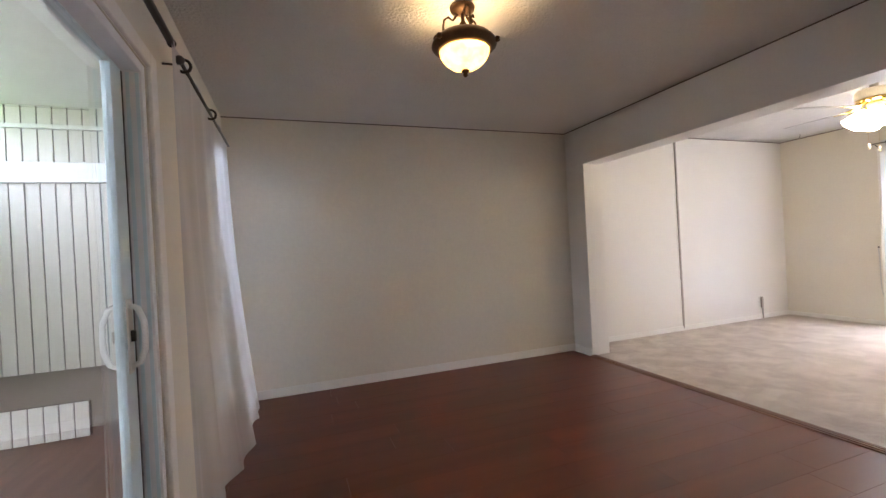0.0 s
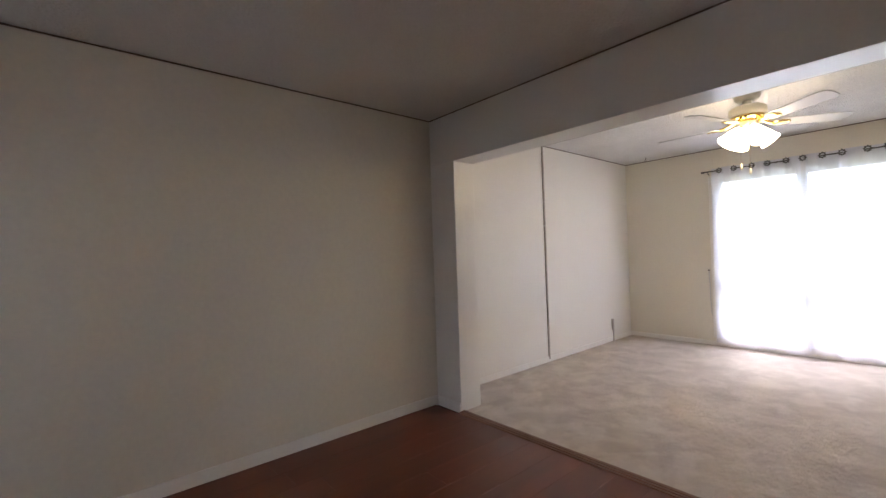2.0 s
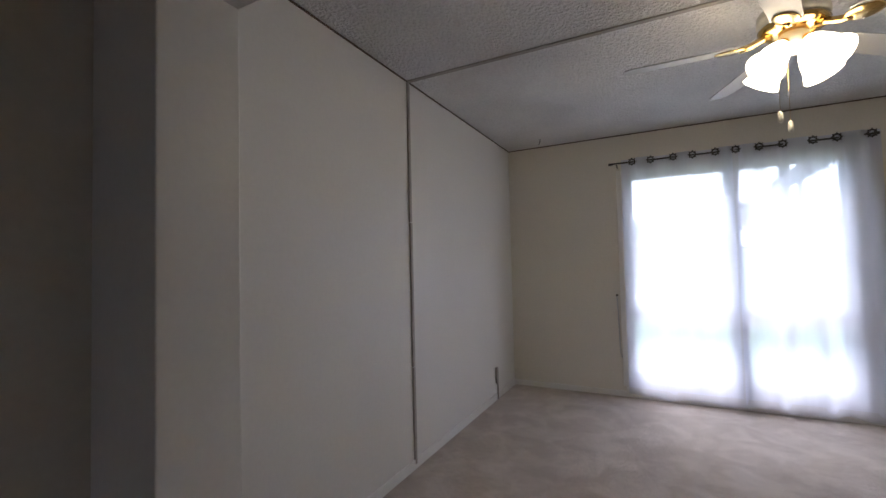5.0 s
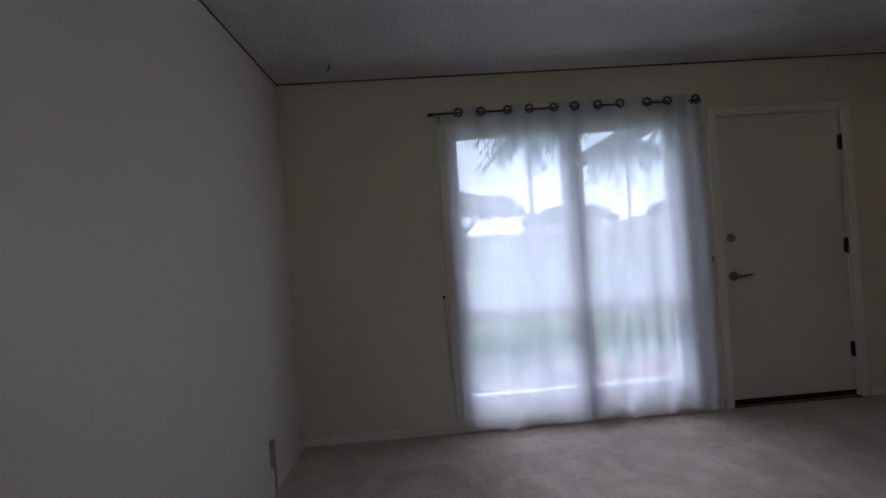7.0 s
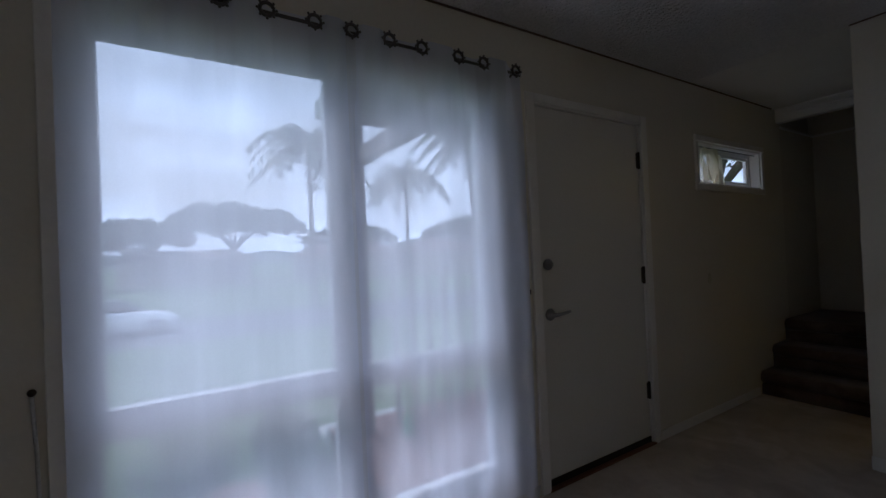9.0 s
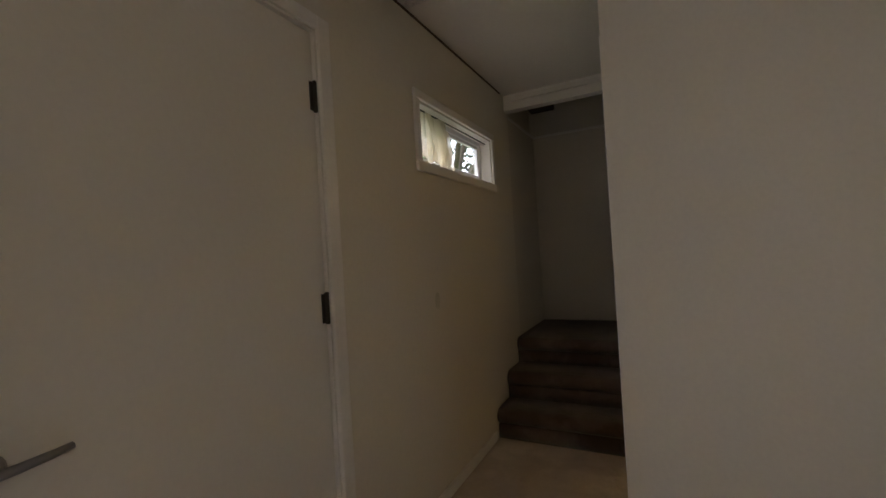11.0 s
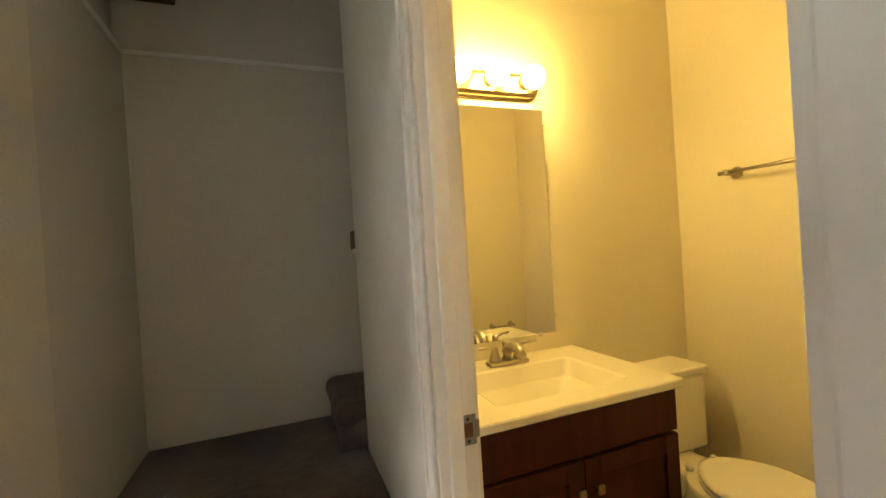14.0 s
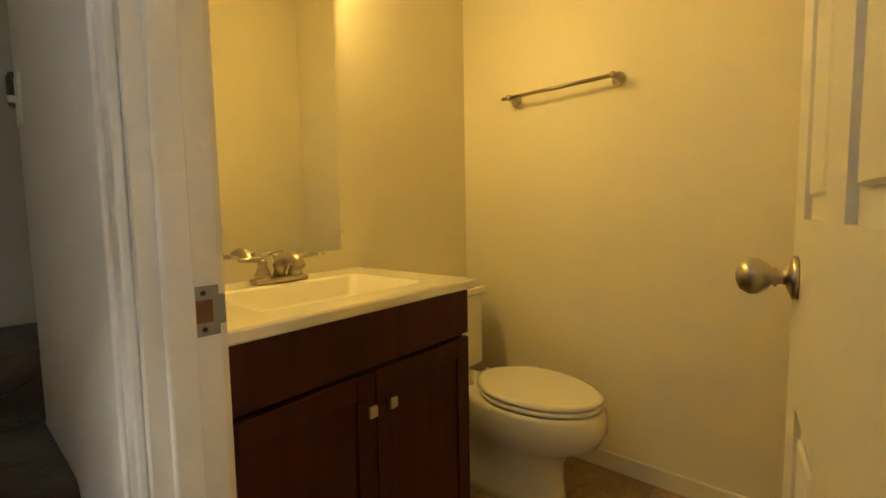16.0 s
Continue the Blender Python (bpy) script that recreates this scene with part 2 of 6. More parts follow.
M_WALL = mat("ivory_wall_paint", (0.74, 0.70, 0.61), 0.55, var=0.05, scale=1.2, fine=60, bump=0.12, bump_scale=90)
M_WALL_D = mat("ivory_hardboard_paint", (0.73, 0.69, 0.60), 0.5, var=0.06, scale=0.9, fine=40, bump=0.10, bump_scale=70)
M_WALL_W = mat("white_panel_paint", (0.77, 0.745, 0.70), 0.5, var=0.04, scale=1.0, fine=50, bump=0.10, bump_scale=80)
M_HEADER = mat("satin_header_paint", (0.77, 0.745, 0.70), 0.30, var=0.04, scale=1.0, fine=50, bump=0.05, bump_scale=80)
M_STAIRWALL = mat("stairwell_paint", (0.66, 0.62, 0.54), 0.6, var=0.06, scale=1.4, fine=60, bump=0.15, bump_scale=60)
M_BATHWALL = mat("bathroom_cream_paint", (0.80, 0.74, 0.60), 0.45, var=0.03, scale=1.5, fine=90, bump=0.12, bump_scale=110)
M_TRIM = mat("white_gloss_trim", (0.83, 0.81, 0.77), 0.35, var=0.05, scale=3, fine=60, bump=0.06, bump_scale=50)
M_CEIL = mat("popcorn_ceiling", (0.80, 0.785, 0.765), 0.9, var=0.16, scale=2, fine=70, bump=1.0, bump_scale=60, bump_dist=0.035)
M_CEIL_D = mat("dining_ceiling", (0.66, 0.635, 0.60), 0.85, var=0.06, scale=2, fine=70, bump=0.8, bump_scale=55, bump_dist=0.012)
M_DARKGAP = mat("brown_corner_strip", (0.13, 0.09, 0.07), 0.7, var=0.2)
M_BATTEN = mat("taupe_seam_strip", (0.40, 0.36, 0.32), 0.6, var=0.15, scale=8)
M_CARPET = carpet_mat("beige_carpet", (0.52, 0.445, 0.39), (0.61, 0.535, 0.475))
M_STAIRCARPET = carpet_mat("brown_stair_carpet", (0.110, 0.076, 0.062), (0.185, 0.132, 0.110))
M_LAMINATE = wood_mat("cherry_laminate", (0.108, 0.020, 0.008), (0.148, 0.031, 0.012), 'X', rough=0.35, coat=0.06, grain=9, random_amount=0.05, bump=0.0)
M_JOINT = mat("dark_joint", (0.03, 0.012, 0.01), 0.8)
M_THRESH = wood_mat("threshold_wood", (0.10, 0.035, 0.018), (0.22, 0.09, 0.045), 'Y', rough=0.3, grain=20)
M_VINYLFRAME = mat("white_vinyl_frame", (0.82, 0.83, 0.84), 0.35, var=0.03, bump=0.02)
M_ALU = mat("pale_aluminium_frame", (0.66, 0.78, 0.82), 0.30, metal=0.0, var=0.05, bump=0.02)
M_GLASS = glass("window_glass")
M_SHEER = sheer("white_sheer_voile", (0.90, 0.91, 1.0), 0.69, weave=160.0, translucent=0.94)
M_VOILE = sheer("white_gathered_voile", (0.92, 0.91, 0.93), 0.60, weave=160.0, translucent=0.85)
M_SHEER_D = sheer("white_dense_voile", (0.88, 0.87, 0.90), 0.66, translucent=0.75)
M_COTTON = sheer("cream_cotton", (0.80, 0.75, 0.60), 0.74, translucent=0.50)
M_NICKEL = mat("brushed_nickel", (0.46, 0.41, 0.34), 0.28, metal=1.0, var=0.08, scale=30, bump=0.04, bump_scale=300)
M_BRASS = mat("antique_brass", (0.42, 0.32, 0.18), 0.3, metal=1.0, var=0.15, scale=30, bump=0.04)
M_STEEL = mat("satin_steel", (0.30, 0.30, 0.31), 0.35, metal=1.0, var=0.1, scale=30)
M_DARKSTEEL = mat("dark_bronze_metal", (0.06, 0.05, 0.045), 0.4, metal=0.8, var=0.2, scale=25)
M_RODMETAL = mat("pewter_rod_metal", (0.10, 0.095, 0.095), 0.35, metal=0.9, var=0.15, scale=25)
M_BRONZE = mat("aged_bronze", (0.10, 0.055, 0.03), 0.45, metal=0.7, var=0.3, scale=20, bump=0.2, bump_scale=80)
M_BOWL = lit_glass("lit_marbled_glass", (1.0, 0.74, 0.30), (0.80, 0.62, 0.30), 0.12)
M_BULB = emissive("lit_bulb", (1.0, 0.70, 0.32), 22.0)
M_SHADE = emissive("lit_tulip_glass", (1.0, 0.82, 0.50), 4.2)
M_GLOBE = emissive("lit_globe_bulb", BULB_WARM, 10.0)
M_FANWHITE = mat("fan_cream_enamel", (0.74, 0.70, 0.60), 0.35, var=0.05)
M_FANBLADE = mat("fan_blade_laminate", (0.56, 0.54, 0.52), 0.45, var=0.05)
M_POLBRASS = mat("polished_brass", (0.75, 0.52, 0.18), 0.18, metal=1.0, var=0.05)
M_DOOR = mat("white_door_paint", (0.74, 0.72, 0.67), 0.4, var=0.04, scale=2, fine=60, bump=0.06, bump_scale=60)
M_BLACK = mat("black_rubber", (0.015, 0.015, 0.015), 0.7, var=0.2)
M_VANITY = wood_mat("cherry_cabinet", (0.040, 0.0075, 0.0045), (0.064, 0.013, 0.0075), 'Z', rough=0.42, coat=0.0, grain=22, random_amount=0.05)
M_MARBLE = mat("cultured_marble", (0.84, 0.80, 0.70), 0.15, var=0.03, scale=5, fine=30, bump=0.0, coat=0.3)
M_CERAMIC = mat("white_ceramic", (0.82, 0.79, 0.72), 0.12, var=0.02, scale=4, bump=0.0, coat=0.4)
M_MIRROR = mat("mirror_silver", (0.90, 0.91, 0.90), 0.015, metal=1.0, var=0.01, bump=0.0)
M_CLEAR = mat("clear_plastic_clip", (0.7, 0.68, 0.6), 0.2, var=0.05, bump=0)
M_TILE = mat("brown_stone_vinyl_tile", (0.36, 0.24, 0.14), 0.35, var=0.45, scale=9, fine=40, bump=0.15, bump_scale=40, random_amount=0.12)
M_GROUT = mat("grout", (0.16, 0.11, 0.07), 0.8)
M_PLASTIC = mat("white_plastic", (0.78, 0.77, 0.74), 0.35, var=0.03, bump=0.02)
M_CORD = mat("braided_cord", (0.55, 0.55, 0.55), 0.7, var=0.2, scale=80)
M_PATCH = mat("greenish_filler", (0.64, 0.61, 0.50), 0.7, var=0.15, scale=20)
M_SIDING = mat("cream_vertical_siding", (0.62, 0.59, 0.53), 0.6, var=0.08, scale=2, fine=40, bump=0.1)
M_DECK = wood_mat("brown_deck_paint", (0.07, 0.035, 0.022), (0.12, 0.06, 0.04), 'Y', rough=0.5, coat=0.0)
M_BRICKRED = mat("red_brown_deck_paint", (0.27, 0.13, 0.09), 0.7, var=0.25, scale=4, random_amount=0.12)
M_GRASS = mat("lawn_grass", (0.13, 0.19, 0.075), 0.95, var=0.4, scale=0.6, fine=25, bump=0.5, bump_scale=20, bump_dist=0.05)
M_ROAD = mat("asphalt", (0.12, 0.12, 0.125), 0.9, var=0.25, scale=0.8, fine=80, bump=0.3)
M_LEAF = mat("tree_leaf", (0.065, 0.11, 0.04), 0.7, var=0.4, scale=1.5)
# paler copy of the leaf colour: haze over distant crowns, put into the paint
M_LEAF_HAZED = mat("haze_paled_leaf", (0.115, 0.145, 0.10), 0.8, var=0.3, scale=0.4)
M_PALM = mat("palm_frond", (0.10, 0.125, 0.07), 0.6, var=0.35, scale=3)
M_BARK = mat("bark", (0.16, 0.13, 0.10), 0.9, var=0.4, scale=6, bump=0.6, bump_scale=20, bump_dist=0.03)
M_HOUSE = mat("far_house_stucco", (0.50, 0.43, 0.36), 0.85, var=0.1, scale=1)
M_ROOF = mat("far_roof_shingle", (0.20, 0.14, 0.12), 0.9, var=0.25, scale=3)
M_CARPAINT = mat("white_car_paint", (0.80, 0.80, 0.80), 0.2, var=0.02, bump=0, coat=0.6)
# base lightened in place of sky reflected by the glass
M_CARGLASS = mat("sky_paled_car_glass", (0.09, 0.10, 0.115), 0.08, var=0.05, bump=0)
M_TYRE = mat("tyre_rubber", (0.02, 0.02, 0.02), 0.85, var=0.2)
M_HILL = mat("far_hill_green", (0.10, 0.13, 0.12), 1.0, var=0.25, scale=0.02, bump=0)
M_PORCHWOOD = mat("porch_brown_paint", (0.16, 0.12, 0.10), 0.6, var=0.2, scale=4)
M_WHITEWOOD = mat("white_porch_paint", (0.74, 0.73, 0.70), 0.5, var=0.08, scale=4)
M_FLOWER = mat("white_petal", (0.8, 0.8, 0.76), 0.6, var=0.05)
M_TERRACOTTA = mat("terracotta", (0.42, 0.20, 0.14), 0.8, var=0.15, scale=10)


# ---- mesh helpers ----
def box_bm(x0, x1, y0, y1, z0, z1, bevel=0.0, bm=None, seg=2):
    own = bm is None
    b = bmesh.new()
    vs = [b.verts.new((x, y, z)) for z in (z0, z1) for y in (y0, y1) for x in (x0, x1)]
    for f in ((0, 2, 3, 1), (4, 5, 7, 6), (0, 1, 5, 4), (2, 6, 7, 3), (0, 4, 6, 2), (1, 3, 7, 5)):
        b.faces.new([vs[i] for i in f])
    if bevel:
        bmesh.ops.bevel(b, geom=list(b.edges), offset=bevel, segments=seg, affect='EDGES', profile=0.5)
    if own:
        return b
    merge(bm, b)
    return bm


def merge(bm, other):
    tmp = bpy.data.meshes.new("tmp")
    other.to_mesh(tmp)
    other.free()
    bm.from_mesh(tmp)
    bpy.data.meshes.remove(tmp)
    return bm


def lathe_bm(profile, n=24, centre=(0, 0, 0), axis='Z', caps=True):
    """Turned body from (radius, height) pairs."""
    b = bmesh.new()
    rings = []
    for r, h in profile:
        ring = []
        for k in range(n):
            a = 2 * math.pi * k / n
            p = (r * math.cos(a), r * math.sin(a), h)
            if axis == 'X':
                p = (h, p[0], p[1])
            elif axis == 'Y':
                p = (p[0], h, p[1])
            ring.append(b.verts.new((centre[0] + p[0], centre[1] + p[1], centre[2] + p[2])))
        rings.append(ring)
    for i in range(len(rings) - 1):
        for k in range(n):
            b.faces.new((rings[i][k], rings[i][(k + 1) % n], rings[i + 1][(k + 1) % n], rings[i + 1][k]))
    if caps:
        b.faces.new(rings[0][::-1])
        b.faces.new(rings[-1])
    bmesh.ops.recalc_face_normals(b, faces=b.faces)
    for f in b.faces:
        f.smooth = True
    return b


def tube_bm(points, r, n=10, taper=None, closed=False):
    """Round bar along a line of points."""
    b = bmesh.new()
    pts = [Vector(p) for p in points]
    rings = []
    up = Vector((0.13, 0.21, 0.97))
    m = len(pts)
    for i, p in enumerate(pts):
        if closed:
            d = (pts[(i + 1) % m] - pts[i - 1]).normalized()
        else:
            d = (pts[min(i + 1, m - 1)] - pts[max(i - 1, 0)]).normalized()
        s = d.cross(up)
        if s.length < 0.05:
            s = d.cross(Vector((1, 0, 0)))
        s.normalize()
        q = d.cross(s)
        rr = r if taper is None else r + (taper - r) * i / (m - 1)
        rings.append([b.verts.new(p + rr * (math.cos(2 * math.pi * k / n) * s + math.sin(2 * math.pi * k / n) * q)) for k in range(n)])
    for i in range(m if closed else m - 1):
        j = (i + 1) % m
        for k in range(n):
            b.faces.new((rings[i][k], rings[i][(k + 1) % n], rings[j][(k + 1) % n], rings[j][k]))
    if not closed:
        b.faces.new(rings[0][::-1])
        b.faces.new(rings[-1])
    bmesh.ops.recalc_face_normals(b, faces=b.faces)
    for f in b.faces:
        f.smooth = True
    return b


def torus_bm(centre, R, r, axis='X', n=24, k=8):
    pts = []
    for i in range(n):
        a = 2 * math.pi * i / n
        u, v = R * math.cos(a), R * math.sin(a)
        pts.append({'X': (centre[0], centre[1] + u, centre[2] + v), 'Y': (centre[0] + u, centre[1], centre[2] + v), 'Z': (centre[0] + u, centre[1] + v, centre[2])}[axis])
    return tube_bm(pts, r, k, closed=True)


def sphere_bm(centre, r, squash=(1, 1, 1), u=20, v=12):
    b = bmesh.new()
    bmesh.ops.create_uvsphere(b, u_segments=u, v_segments=v, radius=r)
    for q in b.verts:
        q.co = Vector((q.co.x * squash[0] + centre[0], q.co.y * squash[1] + centre[1], q.co.z * squash[2] + centre[2]))
    for f in b.faces:
        f.smooth = True
    return b


def mesh_of(name, bm):
    me = bpy.data.meshes.new(name)
    bm.to_mesh(me)
    bm.free()
    return me


def part(name, bm, material, parent, label=""):
    ob = new(name, mesh_of(name, bm))
    ob.data.materials.append(material)
    ob.parent = parent
    if parent is not None:
        ob.matrix_parent_inverse = parent.matrix_basis.inverted()
    if label:
        ob["label"] = label
    return ob


def solid(name, bm, material, label, category, kind="structure", group=""):
    ob = new(name, mesh_of(name, bm))
    ob.data.materials.append(material)
    return tagged(ob, label, category, group, kind)


def thing(name, at, label, category, group="", kind=""):
    ob = new(name)
    ob.matrix_basis = Matrix.Translation(at)
    return tagged(ob, label, category, group, kind)


def cut_wall(axis, f0, f1, a0, a1, z0, z1, holes):
    """A wall of thickness f0..f1 across axis, from a0 to a1 along it, with rectangular holes (a, a, z, z)."""
    cuts_a = sorted({a0, a1, *[h[0] for h in holes], *[h[1] for h in holes]})
    bm = bmesh.new()
    for i in range(len(cuts_a) - 1):
        ca, cb = cuts_a[i], cuts_a[i + 1]
        mid = (ca + cb) / 2
        spans, low = [], z0
        for h in sorted([h for h in holes if h[0] < mid < h[1]], key=lambda q: q[2]):
            if h[2] > low:
                spans.append((low, h[2]))
            low = h[3]
        if low < z1:
            spans.append((low, z1))
        for s0, s1 in spans:
            if axis == 'X':
                box_bm(f0, f1, ca, cb, s0, s1, bm=bm)
            else:
                box_bm(ca, cb, f0, f1, s0, s1, bm=bm)
    bmesh.ops.remove_doubles(bm, verts=bm.verts, dist=0.0005)
    return bm

# ---- plan ----
XW = 7.205          # inner face of the window wall
XB = 6.34           # hall face of the bathroom wall
XB2 = 6.25          # bathroom face of the same wall
XS = 0.14           # inner face of the sliding-door wall
YD = 5.265          # dining end wall
YL = 5.36           # living room side wall
YP = 0.82           # partition face towards the living room
XH = 3.50           # dining face of the header
XH2 = 3.72          # living face of the header
ZD = 2.365          # dining ceiling
ZL = 2.425          # living and hall ceiling
ZH = 1.98           # underside of the header
YM = -0.80          # bathroom wall with the mirror
XT = 4.74           # bathroom wall with the towel bar
YB = -1.413         # back wall of the stair landing
YE = -0.97          # end of the bathroom wall at the landing

# ---- shell ----
bm = box_bm(XH + 0.03, XW, YP - 0.05, YL, -0.12, 0.0)
box_bm(XB - 0.03, XW, -0.06, YP - 0.05, -0.12, 0.0, bm=bm)
solid("floor_living", bm, M_CARPET, "beige cut-pile carpet, trodden and brushed", "carpet")
solid("subfloor_dining", box_bm(XS, XH + 0.03, YP, YD, -0.12, -0.009), M_JOINT, "dark underlay beneath the laminate planks", "floor")
solid("floor_bathroom_base", box_bm(XT, XB2, YM, YP - 0.1, -0.12, -0.006), M_GROUT, "brown grout bed of the bathroom floor", "floor")
solid("wall_window", cut_wall('X', XW, XW + 0.12, -0.66, YL + 0.1, -0.4, ZL + 0.3,
      [(2.60, 4.27, 0.10, 2.05), (1.44, 2.38, 0.0, 2.055), (-0.23, 0.76, 1.70, 2.005)]), M_WALL, "ivory painted wall with window and front door", "wall")
solid("wall_living", box_bm(XH2, XW, YL, YL + 0.1, -0.1, ZL), M_WALL_W, "white painted panel wall of the living room", "wall")
solid("wall_dining", box_bm(XS, XH, YD, YD + 0.195, -0.1, ZD), M_WALL_D, "ivory painted end wall of the dining area", "wall")
bm = box_bm(XH, XH2, 4.98, YL + 0.1, -0.1, ZH, bevel=0.004)
box_bm(XH, XH2, YP, YL + 0.1, ZH, ZL + 0.02, bevel=0.004, bm=bm)
solid("wall_header", bm, M_HEADER, "painted header beam and stub post between the rooms", "wall")
solid("wall_sliding", cut_wall('X', XS - 0.14, XS, YP, YD + 0.1, -0.4, ZL, [(1.00, 3.26, 0.0, 1.93), (4.40, 5.20, 0.12, 2.0)]), M_WALL, "ivory wall with sliding door and window", "wall")
solid("wall_partition", box_bm(XS - 0.14, XB, YP - 0.1, YP, -0.1, ZL), M_WALL, "plain ivory partition wall", "wall")
solid("wall_bathroom_hall", cut_wall('X', XB2, XB, YE, YP - 0.1, -0.1, ZL + 0.02, [(-0.10, 0.613, -0.1, 2.04)]), M_TRIM, "white painted hall wall with the bathroom door", "wall")
solid("wall_mirror", box_bm(XT - 0.1, XB2, YM - 0.1, YM, -0.1, 2.70), M_BATHWALL, "cream bathroom wall behind the mirror", "wall")
solid("wall_towel", box_bm(XT - 0.1, XT, YM, YP - 0.1, -0.1, 2.70), M_BATHWALL, "cream bathroom wall with the towel bar", "wall")
solid("wall_bath_lining", box_bm(XT, XB2, YP - 0.115, YP - 0.1, -0.1, 2.70), M_BATHWALL, "cream lining of the partition inside the bathroom", "wall")
bm = cut_wall('X', XB2 - 0.012, XB2, YM, YP - 0.115, 0.0, 2.70, [(-0.10, 0.628, -0.1, 2.055)])
solid("wall_bath_door_lining", bm, M_BATHWALL, "cream lining of the door wall inside the bathroom", "wall")
solid("ceiling_bathroom", box_bm(XT, XB2 - 0.012, YM, YP - 0.115, 2.70, 2.73), M_BATHWALL, "cream painted bathroom ceiling", "ceiling")

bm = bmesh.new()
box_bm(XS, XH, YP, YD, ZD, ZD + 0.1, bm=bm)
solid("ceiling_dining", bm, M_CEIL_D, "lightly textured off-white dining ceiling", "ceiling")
solid("ceiling_living", box_bm(XH2, XW, YP, YL, ZL, ZL + 0.1), M_CEIL, "off-white popcorn-textured living room ceiling", "ceiling")
solid("ceiling_hall", box_bm(XB, XW, -0.58, YP, ZL, ZL + 0.1), M_TRIM, "smooth white hall ceiling", "ceiling")

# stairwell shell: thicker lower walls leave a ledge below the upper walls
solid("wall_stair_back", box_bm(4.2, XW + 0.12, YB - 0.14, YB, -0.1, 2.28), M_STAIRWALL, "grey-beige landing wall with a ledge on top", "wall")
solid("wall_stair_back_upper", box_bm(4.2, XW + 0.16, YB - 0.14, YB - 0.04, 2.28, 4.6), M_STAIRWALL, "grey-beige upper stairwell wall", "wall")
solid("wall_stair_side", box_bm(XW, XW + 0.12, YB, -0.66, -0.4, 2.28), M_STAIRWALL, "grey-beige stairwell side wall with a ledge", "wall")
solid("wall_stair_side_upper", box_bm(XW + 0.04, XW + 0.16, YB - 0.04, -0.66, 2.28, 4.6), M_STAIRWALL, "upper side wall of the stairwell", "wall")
solid("stair_ledge_lip", box_bm(4.2, XW, YB, YB + 0.012, 2.262, 2.284, 0.003), M_TRIM, "pale painted lip along the landing wall's ledge", "trim")
solid("stair_side_lip", box_bm(XW - 0.012, XW, YB + 0.013, -0.66, 2.262, 2.284, 0.003), M_TRIM, "pale painted lip along the side wall's ledge", "trim")
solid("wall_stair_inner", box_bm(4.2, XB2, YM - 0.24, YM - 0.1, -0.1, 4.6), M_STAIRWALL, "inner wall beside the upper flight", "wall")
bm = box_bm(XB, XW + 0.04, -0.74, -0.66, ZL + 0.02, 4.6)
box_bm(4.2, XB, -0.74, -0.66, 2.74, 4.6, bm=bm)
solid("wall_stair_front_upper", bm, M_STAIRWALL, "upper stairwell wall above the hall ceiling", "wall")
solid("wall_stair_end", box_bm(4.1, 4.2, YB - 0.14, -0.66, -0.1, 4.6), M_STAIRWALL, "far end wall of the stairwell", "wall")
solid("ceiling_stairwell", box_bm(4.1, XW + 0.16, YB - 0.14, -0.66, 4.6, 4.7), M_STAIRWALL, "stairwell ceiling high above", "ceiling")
solid("roof_slab", box_bm(XS - 0.2, XW + 0.1, -0.6, YL + 0.2, ZL + 0.31, ZL + 0.4), M_TRIM, "flat roof over the rooms", "roof")

bm = box_bm(XB, XW, -0.66, -0.58, 2.305, ZL, bevel=0.004)
hdr = solid("stair_header", bm, M_TRIM, "white painted header at the foot of the stairwell", "beam")
part("moulding", box_bm(XB + 0.05, XW - 0.05, -0.58, -0.555, 2.365, 2.395, bevel=0.006), M_TRIM, hdr)
tagged(part("dark_beam", box_bm(6.99, XW, YB, -1.0, 2.50, 2.70, bevel=0.006), M_DARKGAP, None), "dark brown beam end high on the landing wall", "beam", kind="structure")

# ceiling lines and seam strips
def strip(name, b, m, label):
    return solid(name, b, m, label, "trim")


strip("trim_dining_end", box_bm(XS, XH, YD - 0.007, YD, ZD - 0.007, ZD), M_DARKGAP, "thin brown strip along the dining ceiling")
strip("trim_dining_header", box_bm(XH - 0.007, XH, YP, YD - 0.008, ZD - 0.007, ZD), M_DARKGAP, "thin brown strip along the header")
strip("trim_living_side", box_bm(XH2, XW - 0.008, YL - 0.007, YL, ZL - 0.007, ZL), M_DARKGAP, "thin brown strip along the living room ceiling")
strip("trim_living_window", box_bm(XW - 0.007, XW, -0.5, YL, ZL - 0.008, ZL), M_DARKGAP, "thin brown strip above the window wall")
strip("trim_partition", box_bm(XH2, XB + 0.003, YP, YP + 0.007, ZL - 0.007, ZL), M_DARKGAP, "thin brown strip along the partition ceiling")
strip("trim_ceiling_seam", box_bm(5.195, 5.225, YP + 0.01, YL - 0.008, ZL - 0.008, ZL, bevel=0.002), M_BATTEN, "taupe seam strip across the ceiling")
# wall batten in three lengths with small end steps
batten = thing("trim_wall_batten", (5.21, YL, 0), "taupe cable cover strip down the white wall", "trim", kind="structure")
for z0, z1, dx in ((0.03, 0.62, 0.002), (0.625, 1.52, 0.0), (1.525, ZL - 0.008, -0.002)):
    part("strip", box_bm(5.198 + dx, 5.222 + dx, YL - 0.014, YL, z0, z1, bevel=0.004), M_BATTEN, batten)

# baseboards
def baseboard(name, b, label="white painted baseboard"):
    return solid(name, b, M_TRIM, label, "baseboard")


